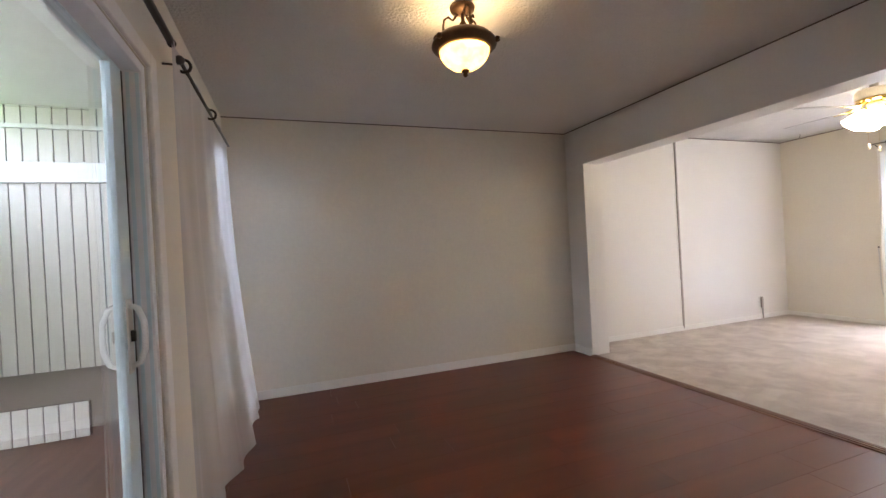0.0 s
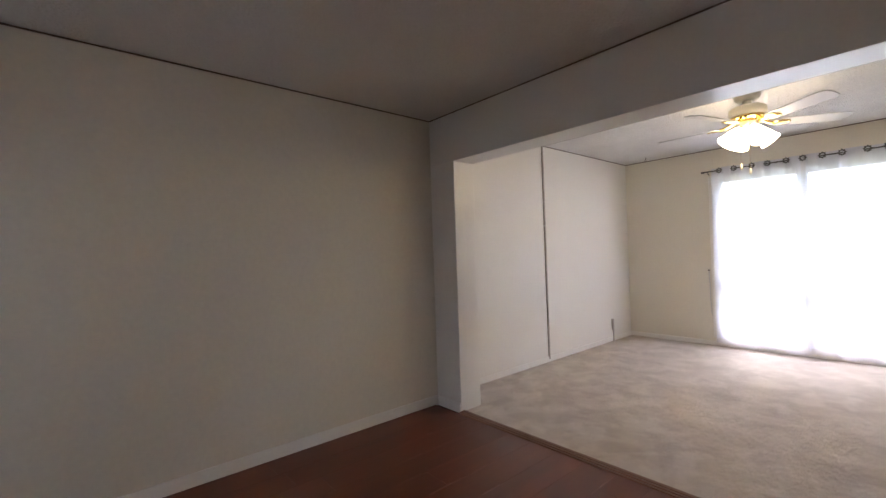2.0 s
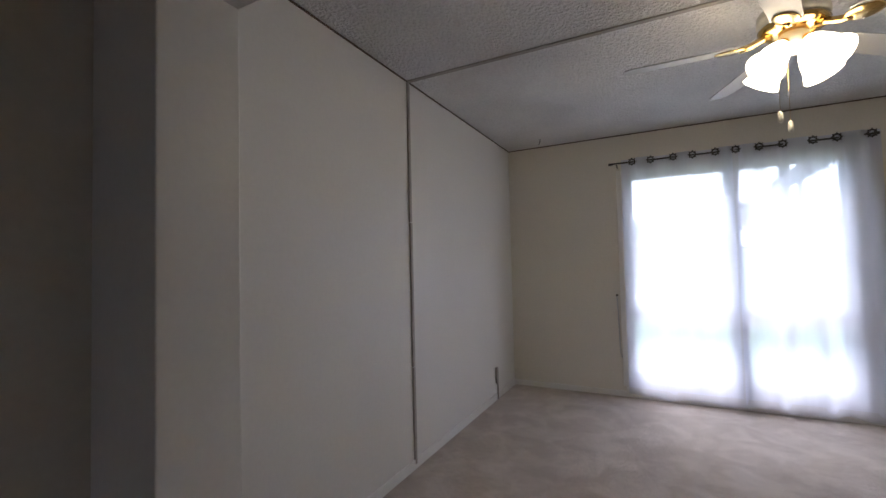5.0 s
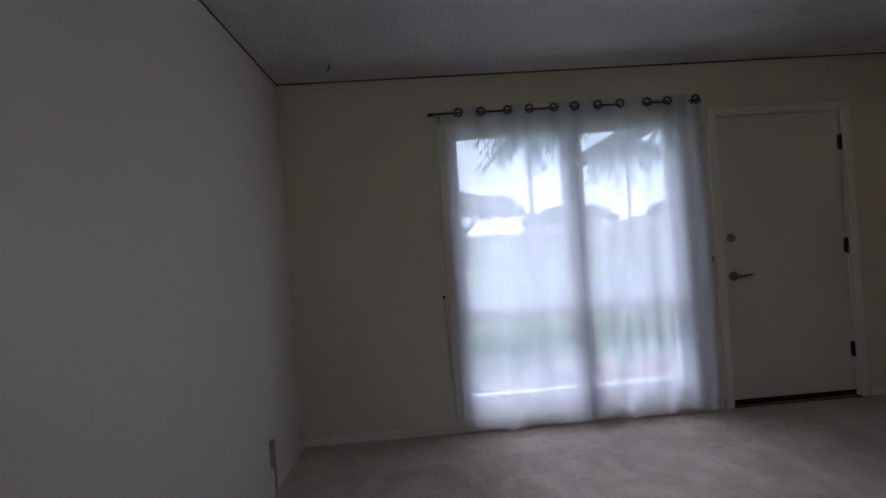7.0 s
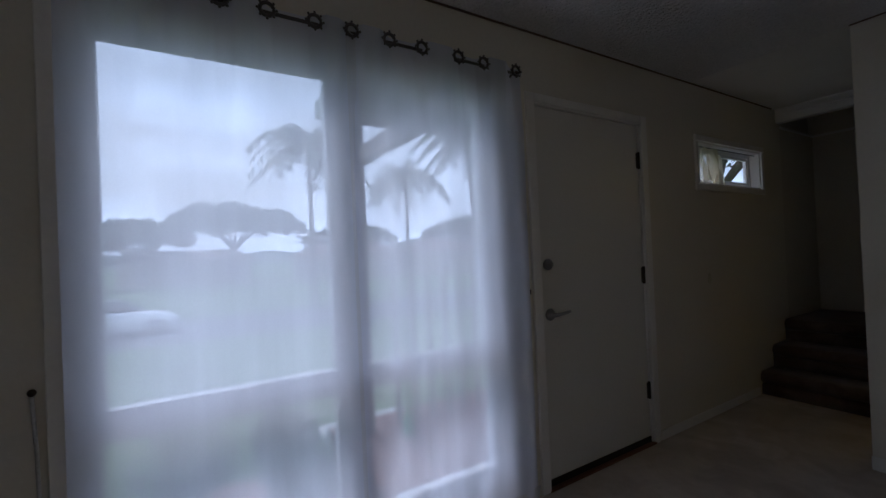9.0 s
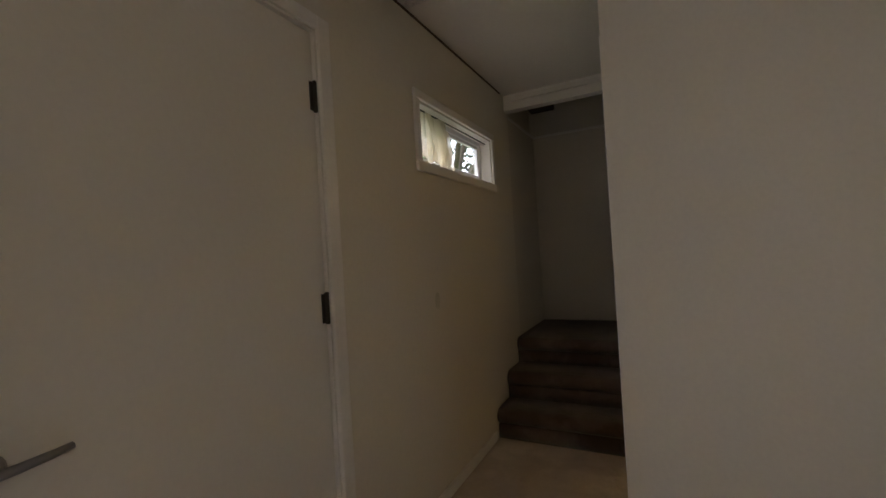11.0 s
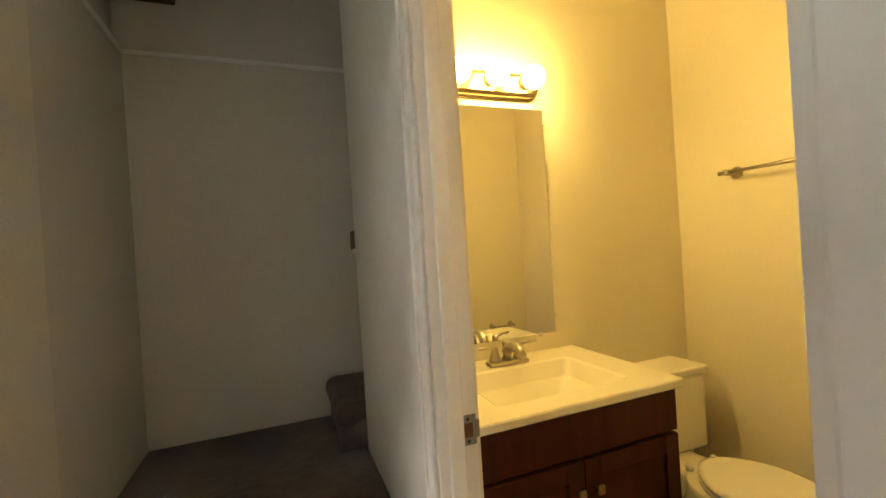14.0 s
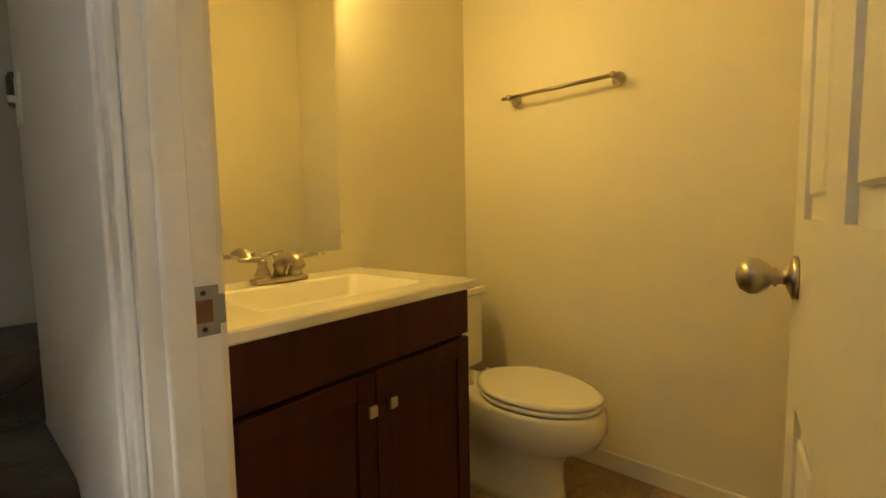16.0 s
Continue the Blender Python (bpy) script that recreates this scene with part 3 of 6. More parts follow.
baseboard("baseboard_dining", box_bm(XS, XH, YD - 0.012, YD, -0.01, 0.075, bevel=0.004))
baseboard("baseboard_stub", box_bm(XH - 0.010, XH, 4.985, YD - 0.013, -0.01, 0.07, bevel=0.004))
baseboard("baseboard_living", box_bm(XH2, XW, YL - 0.012, YL, 0.0, 0.06, bevel=0.004))
baseboard("baseboard_window", box_bm(XW - 0.012, XW, 2.46, YL - 0.013, 0.0, 0.055, bevel=0.004))
baseboard("baseboard_hall", box_bm(XW - 0.012, XW, -0.02, 1.37, 0.0, 0.06, bevel=0.004))
baseboard("baseboard_partition", box_bm(XH2, XB + 0.003, YP, YP + 0.012, 0.0, 0.075, bevel=0.004))
baseboard("baseboard_bathroom", box_bm(XT, XT + 0.012, YM + 0.013, YP - 0.116, -0.004, 0.075, bevel=0.005))
baseboard("baseboard_bath_mirror", box_bm(XT, 5.4, YM, YM + 0.012, -0.004, 0.075, bevel=0.005))

# threshold between laminate and carpet
thr = thing("threshold", (3.49, 3.0, 0), "brown wooden threshold strip between laminate and carpet", "threshold", kind="structure")
for k, (a, b_, h) in enumerate(((3.463, 3.480, 0.006), (3.482, 3.500, 0.010), (3.502, 3.528, 0.012))):
    part("rib", box_bm(a, b_, YP, 4.978, -0.008, h, bevel=0.003), M_THRESH, thr)

# ---- stairs ----
def bullnose_step(x0, x1, y_front, y_back, z, rise, along='Y'):
    """Carpeted tread with a rolled nosing over its riser."""
    r = 0.048
    prof = [(y_back, z)]
    for k in range(9):
        a = math.pi / 2 - k * math.pi / 8 * 1.15
        prof.append((y_front - r + r * math.cos(a) + 0.0, z - r + r * math.sin(a)))
    prof += [(y_front - 0.022, z - rise * 0.55), (y_front - 0.018, z - rise), (y_back, z - rise)]
    b = bmesh.new()
    n = 14
    rows = []
    for i in range(n + 1):
        u = i / n
        x = x0 + (x1 - x0) * u
        rows.append([b.verts.new(((x, p[0] + 0.006 * math.sin(7 * u * math.pi) * 0.4, p[1]) if along == 'Y' else (p[0], x, p[1]))) for p in prof])
    m = len(prof)
    for i in range(n):
        for k in range(m):
            b.faces.new((rows[i][k], rows[i + 1][k], rows[i + 1][(k + 1) % m], rows[i][(k + 1) % m]))
    b.faces.new(rows[0])
    b.faces.new(rows[-1][::-1])
    bmesh.ops.recalc_face_normals(b, faces=b.faces)
    for f in b.faces:
        f.smooth = True
    return b


stairs = thing("staircase", (6.77, -0.05, 0), "carpeted dark brown stairs up to a landing and a turned flight", "stairs", kind="structure")
part("step", bullnose_step(XB + 0.002, XW - 0.002, -0.05, -0.32, 0.185, 0.19), M_STAIRCARPET, stairs)
part("step", bullnose_step(XB + 0.002, XW - 0.002, -0.29, -0.60, 0.37, 0.186), M_STAIRCARPET, stairs)
part("landing", bullnose_step(XB + 0.002, XW - 0.002, -0.555, YB + 0.001, 0.555, 0.186), M_STAIRCARPET, stairs)
for k in range(4):
    b = bullnose_step(YB + 0.002, YE if k == 0 else YM - 0.242, 0, -0.27, 0.0, 0.186, along='X')
    bmesh.ops.translate(b, verts=b.verts, vec=(6.457 - 0.25 * k, 0, 0.745 + 0.185 * k))
    part("step", b, M_STAIRCARPET, stairs)

# ---- large window with sheer curtains ----
def frame_ring(x0, x1, y0, y1, z0, z1, w, bevel=0.003, wb=None):
    wb = w if wb is None else wb
    b = box_bm(x0, x1, y0, y0 + w, z0, z1, bevel)
    box_bm(x0, x1, y1 - w, y1, z0, z1, bevel, bm=b)
    box_bm(x0, x1, y0 + w, y1 - w, z1 - w, z1, bevel, bm=b)
    box_bm(x0, x1, y0 + w, y1 - w, z0, z0 + wb, bevel, bm=b)
    return b


def pane(name, parent, x, y0, y1, z0, z1):
    p = part(name, box_bm(x - 0.002, x + 0.002, y0, y1, z0, z1), M_GLASS, parent, "clear window pane")
    p.visible_shadow = False
    return p


win = thing("window_1", (XW + 0.06, 3.43, 0.1), "tall white vinyl window with two bays of upper and lower panes", "window", kind="structure")
part("window_frame", frame_ring(XW + 0.005, XW + 0.105, 2.60, 4.27, 0.10, 2.05, 0.035), M_VINYLFRAME, win)
part("mullion", box_bm(XW + 0.008, XW + 0.10, 3.385, 3.445, 0.135, 2.015, 0.004), M_VINYLFRAME, win)


def sash_bm(x0, x1, y0, y1, z0, z1, w0, w1, wb, wt):
    """Sash with its own width for each stile and rail."""
    b = box_bm(x0, x1, y0, y0 + w0, z0, z1, 0.003)
    box_bm(x0, x1, y1 - w1, y1, z0, z1, 0.003, bm=b)
    box_bm(x0, x1, y0 + w0, y1 - w1, z1 - wt, z1, 0.003, bm=b)
    box_bm(x0, x1, y0 + w0, y1 - w1, z0, z0 + wb, 0.003, bm=b)
    return b


for y0, y1, upper, lower in ((2.636, 3.384, (0.084, 0.010), (0.066, 0.044)), (3.446, 4.234, (0.024, 0.048), (0.022, 0.034))):
    part("transom", box_bm(XW + 0.006, XW + 0.10, y0, y1, 0.742, 0.79, 0.006), M_VINYLFRAME, win)
    s = part("sash", sash_bm(XW + 0.03, XW + 0.08, y0, y1, 0.791, 2.014, *upper, 0.036, 0.016), M_VINYLFRAME, win)
    pane("pane", s, XW + 0.055, y0 + upper[0] - 0.006, y1 - upper[1] + 0.006, 0.82, 2.004)
    s = part("sash", sash_bm(XW + 0.02, XW + 0.08, y0, y1, 0.136, 0.741, *lower, 0.092, 0.012), M_VINYLFRAME, win)
    pane("pane", s, XW + 0.05, y0 + lower[0] - 0.006, y1 - lower[1] + 0.006, 0.222, 0.735)
part("window_sill", box_bm(XW - 0.03, XW + 0.004, 2.50, 4.29, 0.062, 0.10, 0.006), M_TRIM, win)
part("casing", box_bm(XW - 0.018, XW, 4.27, 4.315, 0.10, 2.09, 0.004), M_TRIM, win)
part("casing", box_bm(XW - 0.018, XW, 2.56, 2.60, 0.10, 2.09, 0.004), M_TRIM, win)
part("casing", box_bm(XW - 0.018, XW, 2.60, 4.27, 2.05, 2.09, 0.004), M_TRIM, win)


def drape(y0, y1, z0, z1, x, folds, depth, bunch=0.0, seed=0, hem=0.012, flare=0.0, ny=90, nz=26, sag=0.0):
    """Hanging cloth with uneven folds that deepen downwards and a wavy hem."""
    rnd = random.Random(seed)
    ph = [rnd.uniform(0, 6.28) for _ in range(4)]
    b = bmesh.new()
    g = []
    for i in range(ny + 1):
        u = i / ny
        row = []
        for k in range(nz + 1):
            v = k / nz
            w = 0.35 + 0.65 * v
            f = math.sin(2 * math.pi * folds * u + ph[0] + 0.5 * math.sin(3 * u + 2 * v + ph[1])) + 0.45 * math.sin(2 * math.pi * folds * 1.73 * u + ph[2] + v)
            z = z1 + (z0 - z1) * v
            if k == nz:
                z += hem * math.sin(11 * u + ph[3]) + 0.6 * hem * math.sin(27 * u)
            z -= sag * (1 - v) * abs(math.sin(math.pi * folds * u))
            y = y0 + (y1 - y0) * u + bunch * v * math.sin(math.pi * 2 * folds * u + ph[1]) * 0.3
            row.append(b.verts.new((x + depth * w * f + flare * v * v, y, z)))
        g.append(row)
    for i in range(ny):
        for k in range(nz):
            fa = b.faces.new((g[i][k], g[i + 1][k], g[i + 1][k + 1], g[i][k + 1]))
            fa.smooth = True
    return b


ROD_SHOWS = ((2.40, 2.60), (2.75, 2.91), (3.08, 3.245), (3.375, 3.41), (3.52, 3.71), (3.83, 4.03), (4.16, 4.40))


def threaded(bm, z_rod=2.14):
    """Weaves the top of the cloth before and behind the rod, through its grommets."""
    for v in bm.verts:
        u = max(0.0, 1 - (2.175 - v.co.z) / 0.32)
        if u <= 0:
            continue
        d = min(max(a - v.co.y, v.co.y - b_) for a, b_ in ROD_SHOWS)
        s = max(-1.0, min(1.0, -d / 0.03))
        v.co.x = v.co.x * (1 - u) + u * (7.128 + 0.024 * s)
    return bm


def sheer_panel(y0, y1, folds, depth, seed):
    c = thing("sheer_curtain", (7.13, (y0 + y1) / 2, 0.03), "white see-through voile curtain hanging on grommets to the floor", "curtain", "sheer curtains at the window")
    part("cloth", threaded(drape(y0, y1, 0.05, 2.175, 7.128, folds, depth, seed=seed, hem=0.014, ny=150)), M_SHEER, c)
    edge = y0 if y0 > 3 else y1
    part("side_hem", drape(edge - 0.014, edge + 0.014, 0.05, 2.175, 7.124, 0.4, 0.004, seed=seed, ny=4), M_SHEER_D, c)
    part("bottom_hem", drape(y0, y1, 0.04, 0.11, 7.122, folds, depth, seed=seed, hem=0.010, nz=3), M_SHEER_D, c)
    return c


curtain_l = sheer_panel(3.385, 4.265, 2.2, 0.008, 3)
curtain_r = sheer_panel(2.505, 3.40, 3.6, 0.016, 8)

rod = thing("curtain_rod", (7.13, 3.43, 2.14), "thin pewter curtain rod with star-edged grommet rings", "curtain rod")
part("bar", tube_bm([(7.13, 2.535, 2.14), (7.13, 4.35, 2.145)], 0.007, 10), M_RODMETAL, rod)
for y in (2.535, 4.35):
    part("finial", lathe_bm([(0.006, -0.02), (0.012, -0.012), (0.010, 0.0), (0.014, 0.012), (0.006, 0.022)], 12, (7.13, y, 2.142), 'Y'), M_RODMETAL, rod)
for y in (2.575, 3.43, 4.30):
    part("bracket", tube_bm([(XW, y, 2.115), (7.16, y, 2.115), (7.13, y, 2.13)], 0.005, 8), M_RODMETAL, rod)
for y in (2.565, 2.76, 2.90, 3.085, 3.235, 3.392, 3.533, 3.697, 3.843, 4.019, 4.17):
    g = torus_bm((7.108, y, 2.142), 0.023, 0.0065, 'X', 20, 8)
    for k in range(8):
        a = k * math.pi / 4
        merge(g, sphere_bm((7.106, y + 0.032 * math.cos(a), 2.142 + 0.032 * math.sin(a)), 0.005, u=6, v=4))
    part("grommet", g, M_RODMETAL, rod, "dark star-edged ring")

pull = thing("blind_cord", (XW - 0.01, 4.335, 0.35), "thin white braided pull cord hanging on a wall hook", "cord")
part("cord", tube_bm([(XW - 0.012, 4.345, 0.92), (XW - 0.012, 4.337, 0.75), (XW - 0.012, 4.335, 0.55), (XW - 0.010, 4.33, 0.40), (XW - 0.008, 4.315, 0.35)], 0.005, 8), M_CORD, pull)
part("hook", sphere_bm((XW - 0.008, 4.345, 0.93), 0.011, u=10, v=6), M_DARKSTEEL, pull)

# ---- front door ----
door = thing("door_1", (XW + 0.04, 1.91, 0.0), "closed white flush front door with steel lever and deadbolt", "door", kind="structure")
slab = part("door_leaf", box_bm(XW + 0.012, XW + 0.056, 1.457, 2.363, 0.045, 2.038, 0.002), M_DOOR, door)
part("door_sweep", box_bm(XW + 0.006, XW + 0.05, 1.46, 2.36, 0.012, 0.048, 0.002), M_BLACK, door, "black rubber door sweep")
part("door_sill", box_bm(XW - 0.02, XW + 0.12, 1.44, 2.38, 0.001, 0.012, 0.003), M_THRESH, door, "worn wooden sill")
part("jamb", box_bm(XW, XW + 0.12, 2.365, 2.38, 0.0, 2.055), M_TRIM, door)
part("jamb", box_bm(XW, XW + 0.12, 1.44, 1.455, 0.0, 2.055), M_TRIM, door)
part("jamb", box_bm(XW, XW + 0.12, 1.455, 2.365, 2.042, 2.055), M_TRIM, door)
part("stop", box_bm(XW + 0.057, XW + 0.12, 1.455, 2.365, 1.99, 2.041), M_TRIM, door)
part("casing", box_bm(XW - 0.016, XW, 2.372, 2.432, 0.0, 2.098, 0.005), M_TRIM, door)
part("casing", box_bm(XW - 0.016, XW, 1.388, 1.448, 0.0, 2.098, 0.005), M_TRIM, door)
part("casing", box_bm(XW - 0.016, XW, 1.448, 2.372, 2.048, 2.098, 0.005), M_TRIM, door)
for z in (0.34, 1.077, 1.812):
    h = part("hinge", lathe_bm([(0.007, -0.055), (0.008, -0.05), (0.008, 0.05), (0.007, 0.055)], 10, (XW + 0.006, 1.458, z)), M_DARKSTEEL, door, "dark steel hinge")
    part("leaf_plate", box_bm(XW + 0.008, XW + 0.0135, 1.458, 1.478, z - 0.05, z + 0.05), M_DARKSTEEL, h)
part("deadbolt", lathe_bm([(0.030, 0.0), (0.031, -0.010), (0.026, -0.018), (0.017, -0.020), (0.015, -0.030)], 20, (XW + 0.012, 2.305, 1.187), 'X'), M_STEEL, door, "round steel deadbolt")
lev = part("lever_rose", lathe_bm([(0.032, 0.0), (0.033, -0.008), (0.026, -0.018), (0.012, -0.024), (0.011, -0.045)], 20, (XW + 0.012, 2.303, 0.918), 'X'), M_STEEL, door, "satin steel lever handle")
part("lever", tube_bm([(XW - 0.035, 2.303, 0.918), (XW - 0.038, 2.27, 0.920), (XW - 0.036, 2.22, 0.924), (XW - 0.030, 2.19, 0.926)], 0.010, 10, taper=0.007), M_STEEL, lev)
hook = thing("wall_hook", (XW, 2.46, 1.05), "small dark metal hook screwed beside the front door", "hook")
part("curve", tube_bm([(XW, 2.455, 1.065), (XW - 0.012, 2.455, 1.062), (XW - 0.018, 2.462, 1.045), (XW - 0.016, 2.474, 1.038), (XW - 0.014, 2.482, 1.050)], 0.0035, 8), M_DARKSTEEL, hook)

# ---- small high window in the hall ----
sw = thing("window_2", (XW + 0.06, 0.265, 1.70), "small high sliding window with white casing", "window", kind="structure")
part("casing", box_bm(XW - 0.018, XW, -0.278, 0.806, 1.648, 1.698, 0.006), M_TRIM, sw)
part("casing", box_bm(XW - 0.018, XW, -0.278, 0.806, 2.007, 2.055, 0.006), M_TRIM, sw)
part("casing", box_bm(XW - 0.018, XW, -0.278, -0.232, 1.698, 2.007, 0.006), M_TRIM, sw)
part("casing", box_bm(XW - 0.018, XW, 0.762, 0.806, 1.698, 2.007, 0.006), M_TRIM, sw)
part("reveal", frame_ring(XW, XW + 0.12, -0.23, 0.76, 1.70, 2.005, 0.008, 0.0), M_TRIM, sw)
part("window_frame", frame_ring(XW + 0.07, XW + 0.115, -0.222, 0.752, 1.708, 1.997, 0.03), M_VINYLFRAME, sw)
s = part("sash", frame_ring(XW + 0.075, XW + 0.10, -0.19, 0.30, 1.74, 1.965, 0.02), M_VINYLFRAME, sw)
pane("pane", s, XW + 0.088, -0.18, 0.29, 1.75, 1.955)
s = part("sash", frame_ring(XW + 0.09, XW + 0.112, 0.28, 0.72, 1.74, 1.965, 0.02), M_VINYLFRAME, sw)
pane("pane", s, XW + 0.101, 0.29, 0.71, 1.75, 1.955)
cc = thing("cafe_curtain", (XW + 0.03, 0.5, 1.70), "gathered cream cotton curtain pushed to one side of the small window", "curtain")
cloth = drape(0.315, 0.66, 1.712, 1.985, XW + 0.045, 2.6, 0.022, seed=21, hem=0.010, ny=110, nz=18, bunch=0.16)
for v in cloth.verts:
    u, w = (v.co.y - 0.315) / 0.345, (v.co.z - 1.712) / 0.273
    v.co.z += 0.035 * max(0.0, u) * (1 - w) ** 2 - 0.045 * w * max(0.0, 1 - 2.2 * max(0.0, u)) ** 2
    v.co.y += 0.05 * (1 - w) * (0.5 - u) * -0.6
part("cloth", cloth, M_COTTON, cc)
swag = drape(0.36, 0.60, 1.76, 1.985, XW + 0.032, 1.6, 0.020, seed=7, hem=0.016, ny=60, nz=16, bunch=0.12)
for v in swag.verts:
    v.co.y += 0.22 * (v.co.z - 1.76) - 0.02
part("swag", swag, M_COTTON, cc, "overlapping gathered fold")
tuck = drape(0.33, 0.43, 1.715, 1.96, XW + 0.060, 1.2, 0.014, seed=12, hem=0.010, ny=30, nz=14)
part("tuck", tuck, M_COTTON, cc, "overlapping gathered fold")
part("rod", tube_bm([(XW + 0.035, -0.22, 1.986), (XW + 0.035, 0.75, 1.986)], 0.004, 8), M_DARKSTEEL, cc)

patch = solid("wall_patch", lathe_bm([(0.001, -0.0006), (0.012, -0.0006), (0.018, -0.0006)], 20, (0, 0, 0), 'X', caps=False), M_PATCH, "greyish oval filler stain on the hall wall", "stain", kind="structure")
patch.matrix_basis = Matrix.Translation((XW, 0.67, 1.0)) @ Matrix.Diagonal((1, 1.5, 2.4, 1))

# ---- ceiling fan ----
FX, FY, FZ = 5.20, 3.43, ZL - 0.038
fan = thing("ceiling_fan", (FX, FY, ZL), "cream five-bladed ceiling fan with brass trim and lit tulip shades", "ceiling fan")
part("canopy", lathe_bm([(0.075, 0.0), (0.088, -0.012), (0.086, -0.045), (0.070, -0.062), (0.035, -0.068)], 28, (FX, FY, ZL)), M_FANWHITE, fan)
part("downrod", lathe_bm([(0.03, -0.06), (0.03, -0.10)], 16, (FX, FY, ZL)), M_FANWHITE, fan)
part("motor", lathe_bm([(0.04, -0.066), (0.10, -0.075), (0.122, -0.09), (0.126, -0.135), (0.115, -0.155), (0.07, -0.165)], 32, (FX, FY, FZ)), M_FANWHITE, fan)
part("brass_band", lathe_bm([(0.118, -0.153), (0.124, -0.160), (0.110, -0.176), (0.072, -0.186), (0.05, -0.190)], 32, (FX, FY, FZ)), M_POLBRASS, fan, "polished brass band")
part("switch_housing", lathe_bm([(0.045, -0.188), (0.054, -0.20), (0.054, -0.245), (0.042, -0.268), (0.02, -0.276)], 24, (FX, FY, FZ)), M_FANWHITE, fan)
ZBL = FZ - 0.212
for k in range(5):
    a = radians(18 + 72 * k)
    rot = Matrix.Translation((FX, FY, ZBL)) @ Matrix.Rotation(a, 4, 'Z') @ Matrix.Rotation(radians(-12), 4, 'X')
    arm = tube_bm([(0.075, 0, 0.030), (0.11, 0, 0.022), (0.15, 0, 0.004), (0.19, 0, -0.004)], 0.014, 8)
    fork = lathe_bm([(0.004, -0.010), (0.040, -0.008), (0.046, -0.004), (0.040, -0.0005)], 18)
    bmesh.ops.scale(fork, verts=fork.verts, vec=(1.35, 1.0, 1.0))
    bmesh.ops.translate(fork, verts=fork.verts, vec=(0.225, 0, 0))
    merge(arm, fork)
    arm.transform(rot)
    part("blade_arm", arm, M_POLBRASS, fan, "brass blade arm")
    bl = bmesh.new()
    outline = [(0.20, -0.052), (0.62, -0.066), (0.655, -0.050), (0.668, 0.0), (0.655, 0.050), (0.62, 0.066), (0.20, 0.052)]
    lo = [bl.verts.new((x, y, 0.0)) for x, y in outline]
    hi = [bl.verts.new((x, y, 0.006)) for x, y in outline]
    bl.faces.new(lo[::-1])
    bl.faces.new(hi)
    for i in range(len(outline)):
        j = (i + 1) % len(outline)
        bl.faces.new((lo[i], lo[j], hi[j], hi[i]))
    bl.transform(rot)
    part("blade", bl, M_FANBLADE, fan, "pale laminate fan blade")
for k in range(4):
    a = radians(40 + 90 * k)
    tilt = Matrix.Translation((FX, FY, FZ - 0.240)) @ Matrix.Rotation(a, 4, 'Z') @ Matrix.Translation((0.055, 0, 0)) @ Matrix.Rotation(radians(-42), 4, 'Y')
    sh = lathe_bm([(0.020, 0.0), (0.028, -0.012), (0.040, -0.034), (0.052, -0.075), (0.058, -0.110), (0.074, -0.150), (0.071, -0.151), (0.055, -0.110), (0.048, -0.075), (0.036, -0.034)], 24, caps=False)
    sh.transform(tilt)
    shade = part("shade", sh, M_SHADE, fan, "lit frosted tulip glass shade")
    cup = lathe_bm([(0.008, 0.03), (0.020, 0.012), (0.023, -0.004), (0.016, -0.01)], 16)
    cup.transform(tilt)
    part("shade_cup", cup, M_POLBRASS, shade)
for dx, dy, zz in ((0.01, 0.055, 1.878), (0.065, 0.01, 1.845)):
    ch = part("pull_chain", tube_bm([(FX + dx, FY + dy, FZ - 0.25), (FX + dx, FY + dy, zz)], 0.0008, 6), M_POLBRASS, fan, "thin brass pull chain")
    part("chain_fob", lathe_bm([(0.003, 0.0), (0.009, -0.008), (0.011, -0.030), (0.010, -0.042), (0.004, -0.050)], 12, (FX + dx, FY + dy, zz)), M_FANWHITE, ch)

hk = thing("ceiling_hook", (6.93, 4.95, ZL), "small metal plant hook screwed in the ceiling", "hook")
part("curve", tube_bm([(6.93, 4.95, ZL), (6.93, 4.95, ZL - 0.02), (6.935, 4.96, ZL - 0.035), (6.93, 4.965, ZL - 0.045), (6.92, 4.955, ZL - 0.040)], 0.0035, 8), M_DARKSTEEL, hk)

# ---- dining ceiling lamp ----
DX, DY = 1.465, 3.285
lamp = thing("ceiling_lamp", (DX, DY, ZD), "bronze semi-flush ceiling lamp with a lit glass bowl", "ceiling lamp")
part("canopy", lathe_bm([(0.055, 0.0), (0.062, -0.008), (0.058, -0.022), (0.030, -0.034), (0.012, -0.040)], 24, (DX, DY, ZD)), M_BRONZE, lamp)
part("stem", lathe_bm([(0.010, -0.038), (0.010, -0.075), (0.018, -0.085), (0.010, -0.10), (0.008, -0.312)], 12, (DX, DY, ZD)), M_BRONZE, lamp)
part("rim", lathe_bm([(0.112, -0.150), (0.132, -0.156), (0.154, -0.178), (0.160, -0.196), (0.150, -0.208), (0.136, -0.218), (0.122, -0.222), (0.120, -0.210), (0.130, -0.190), (0.110, -0.160), (0.112, -0.150)], 40, (DX, DY, ZD), caps=False), M_BRONZE, lamp, "dark bronze moulded rim")
bowl = []
for k in range(11):
    a = k / 10 * math.pi / 2
    bowl.append((0.122 * math.cos(a) + 0.002, -0.208 - 0.104 * math.sin(a)))
part("glass_bowl", lathe_bm(bowl + [(r * 0.97, h + 0.004) for r, h in bowl[::-1]], 36, (DX, DY, ZD), caps=False), M_BOWL, lamp, "lit marbled amber glass bowl")
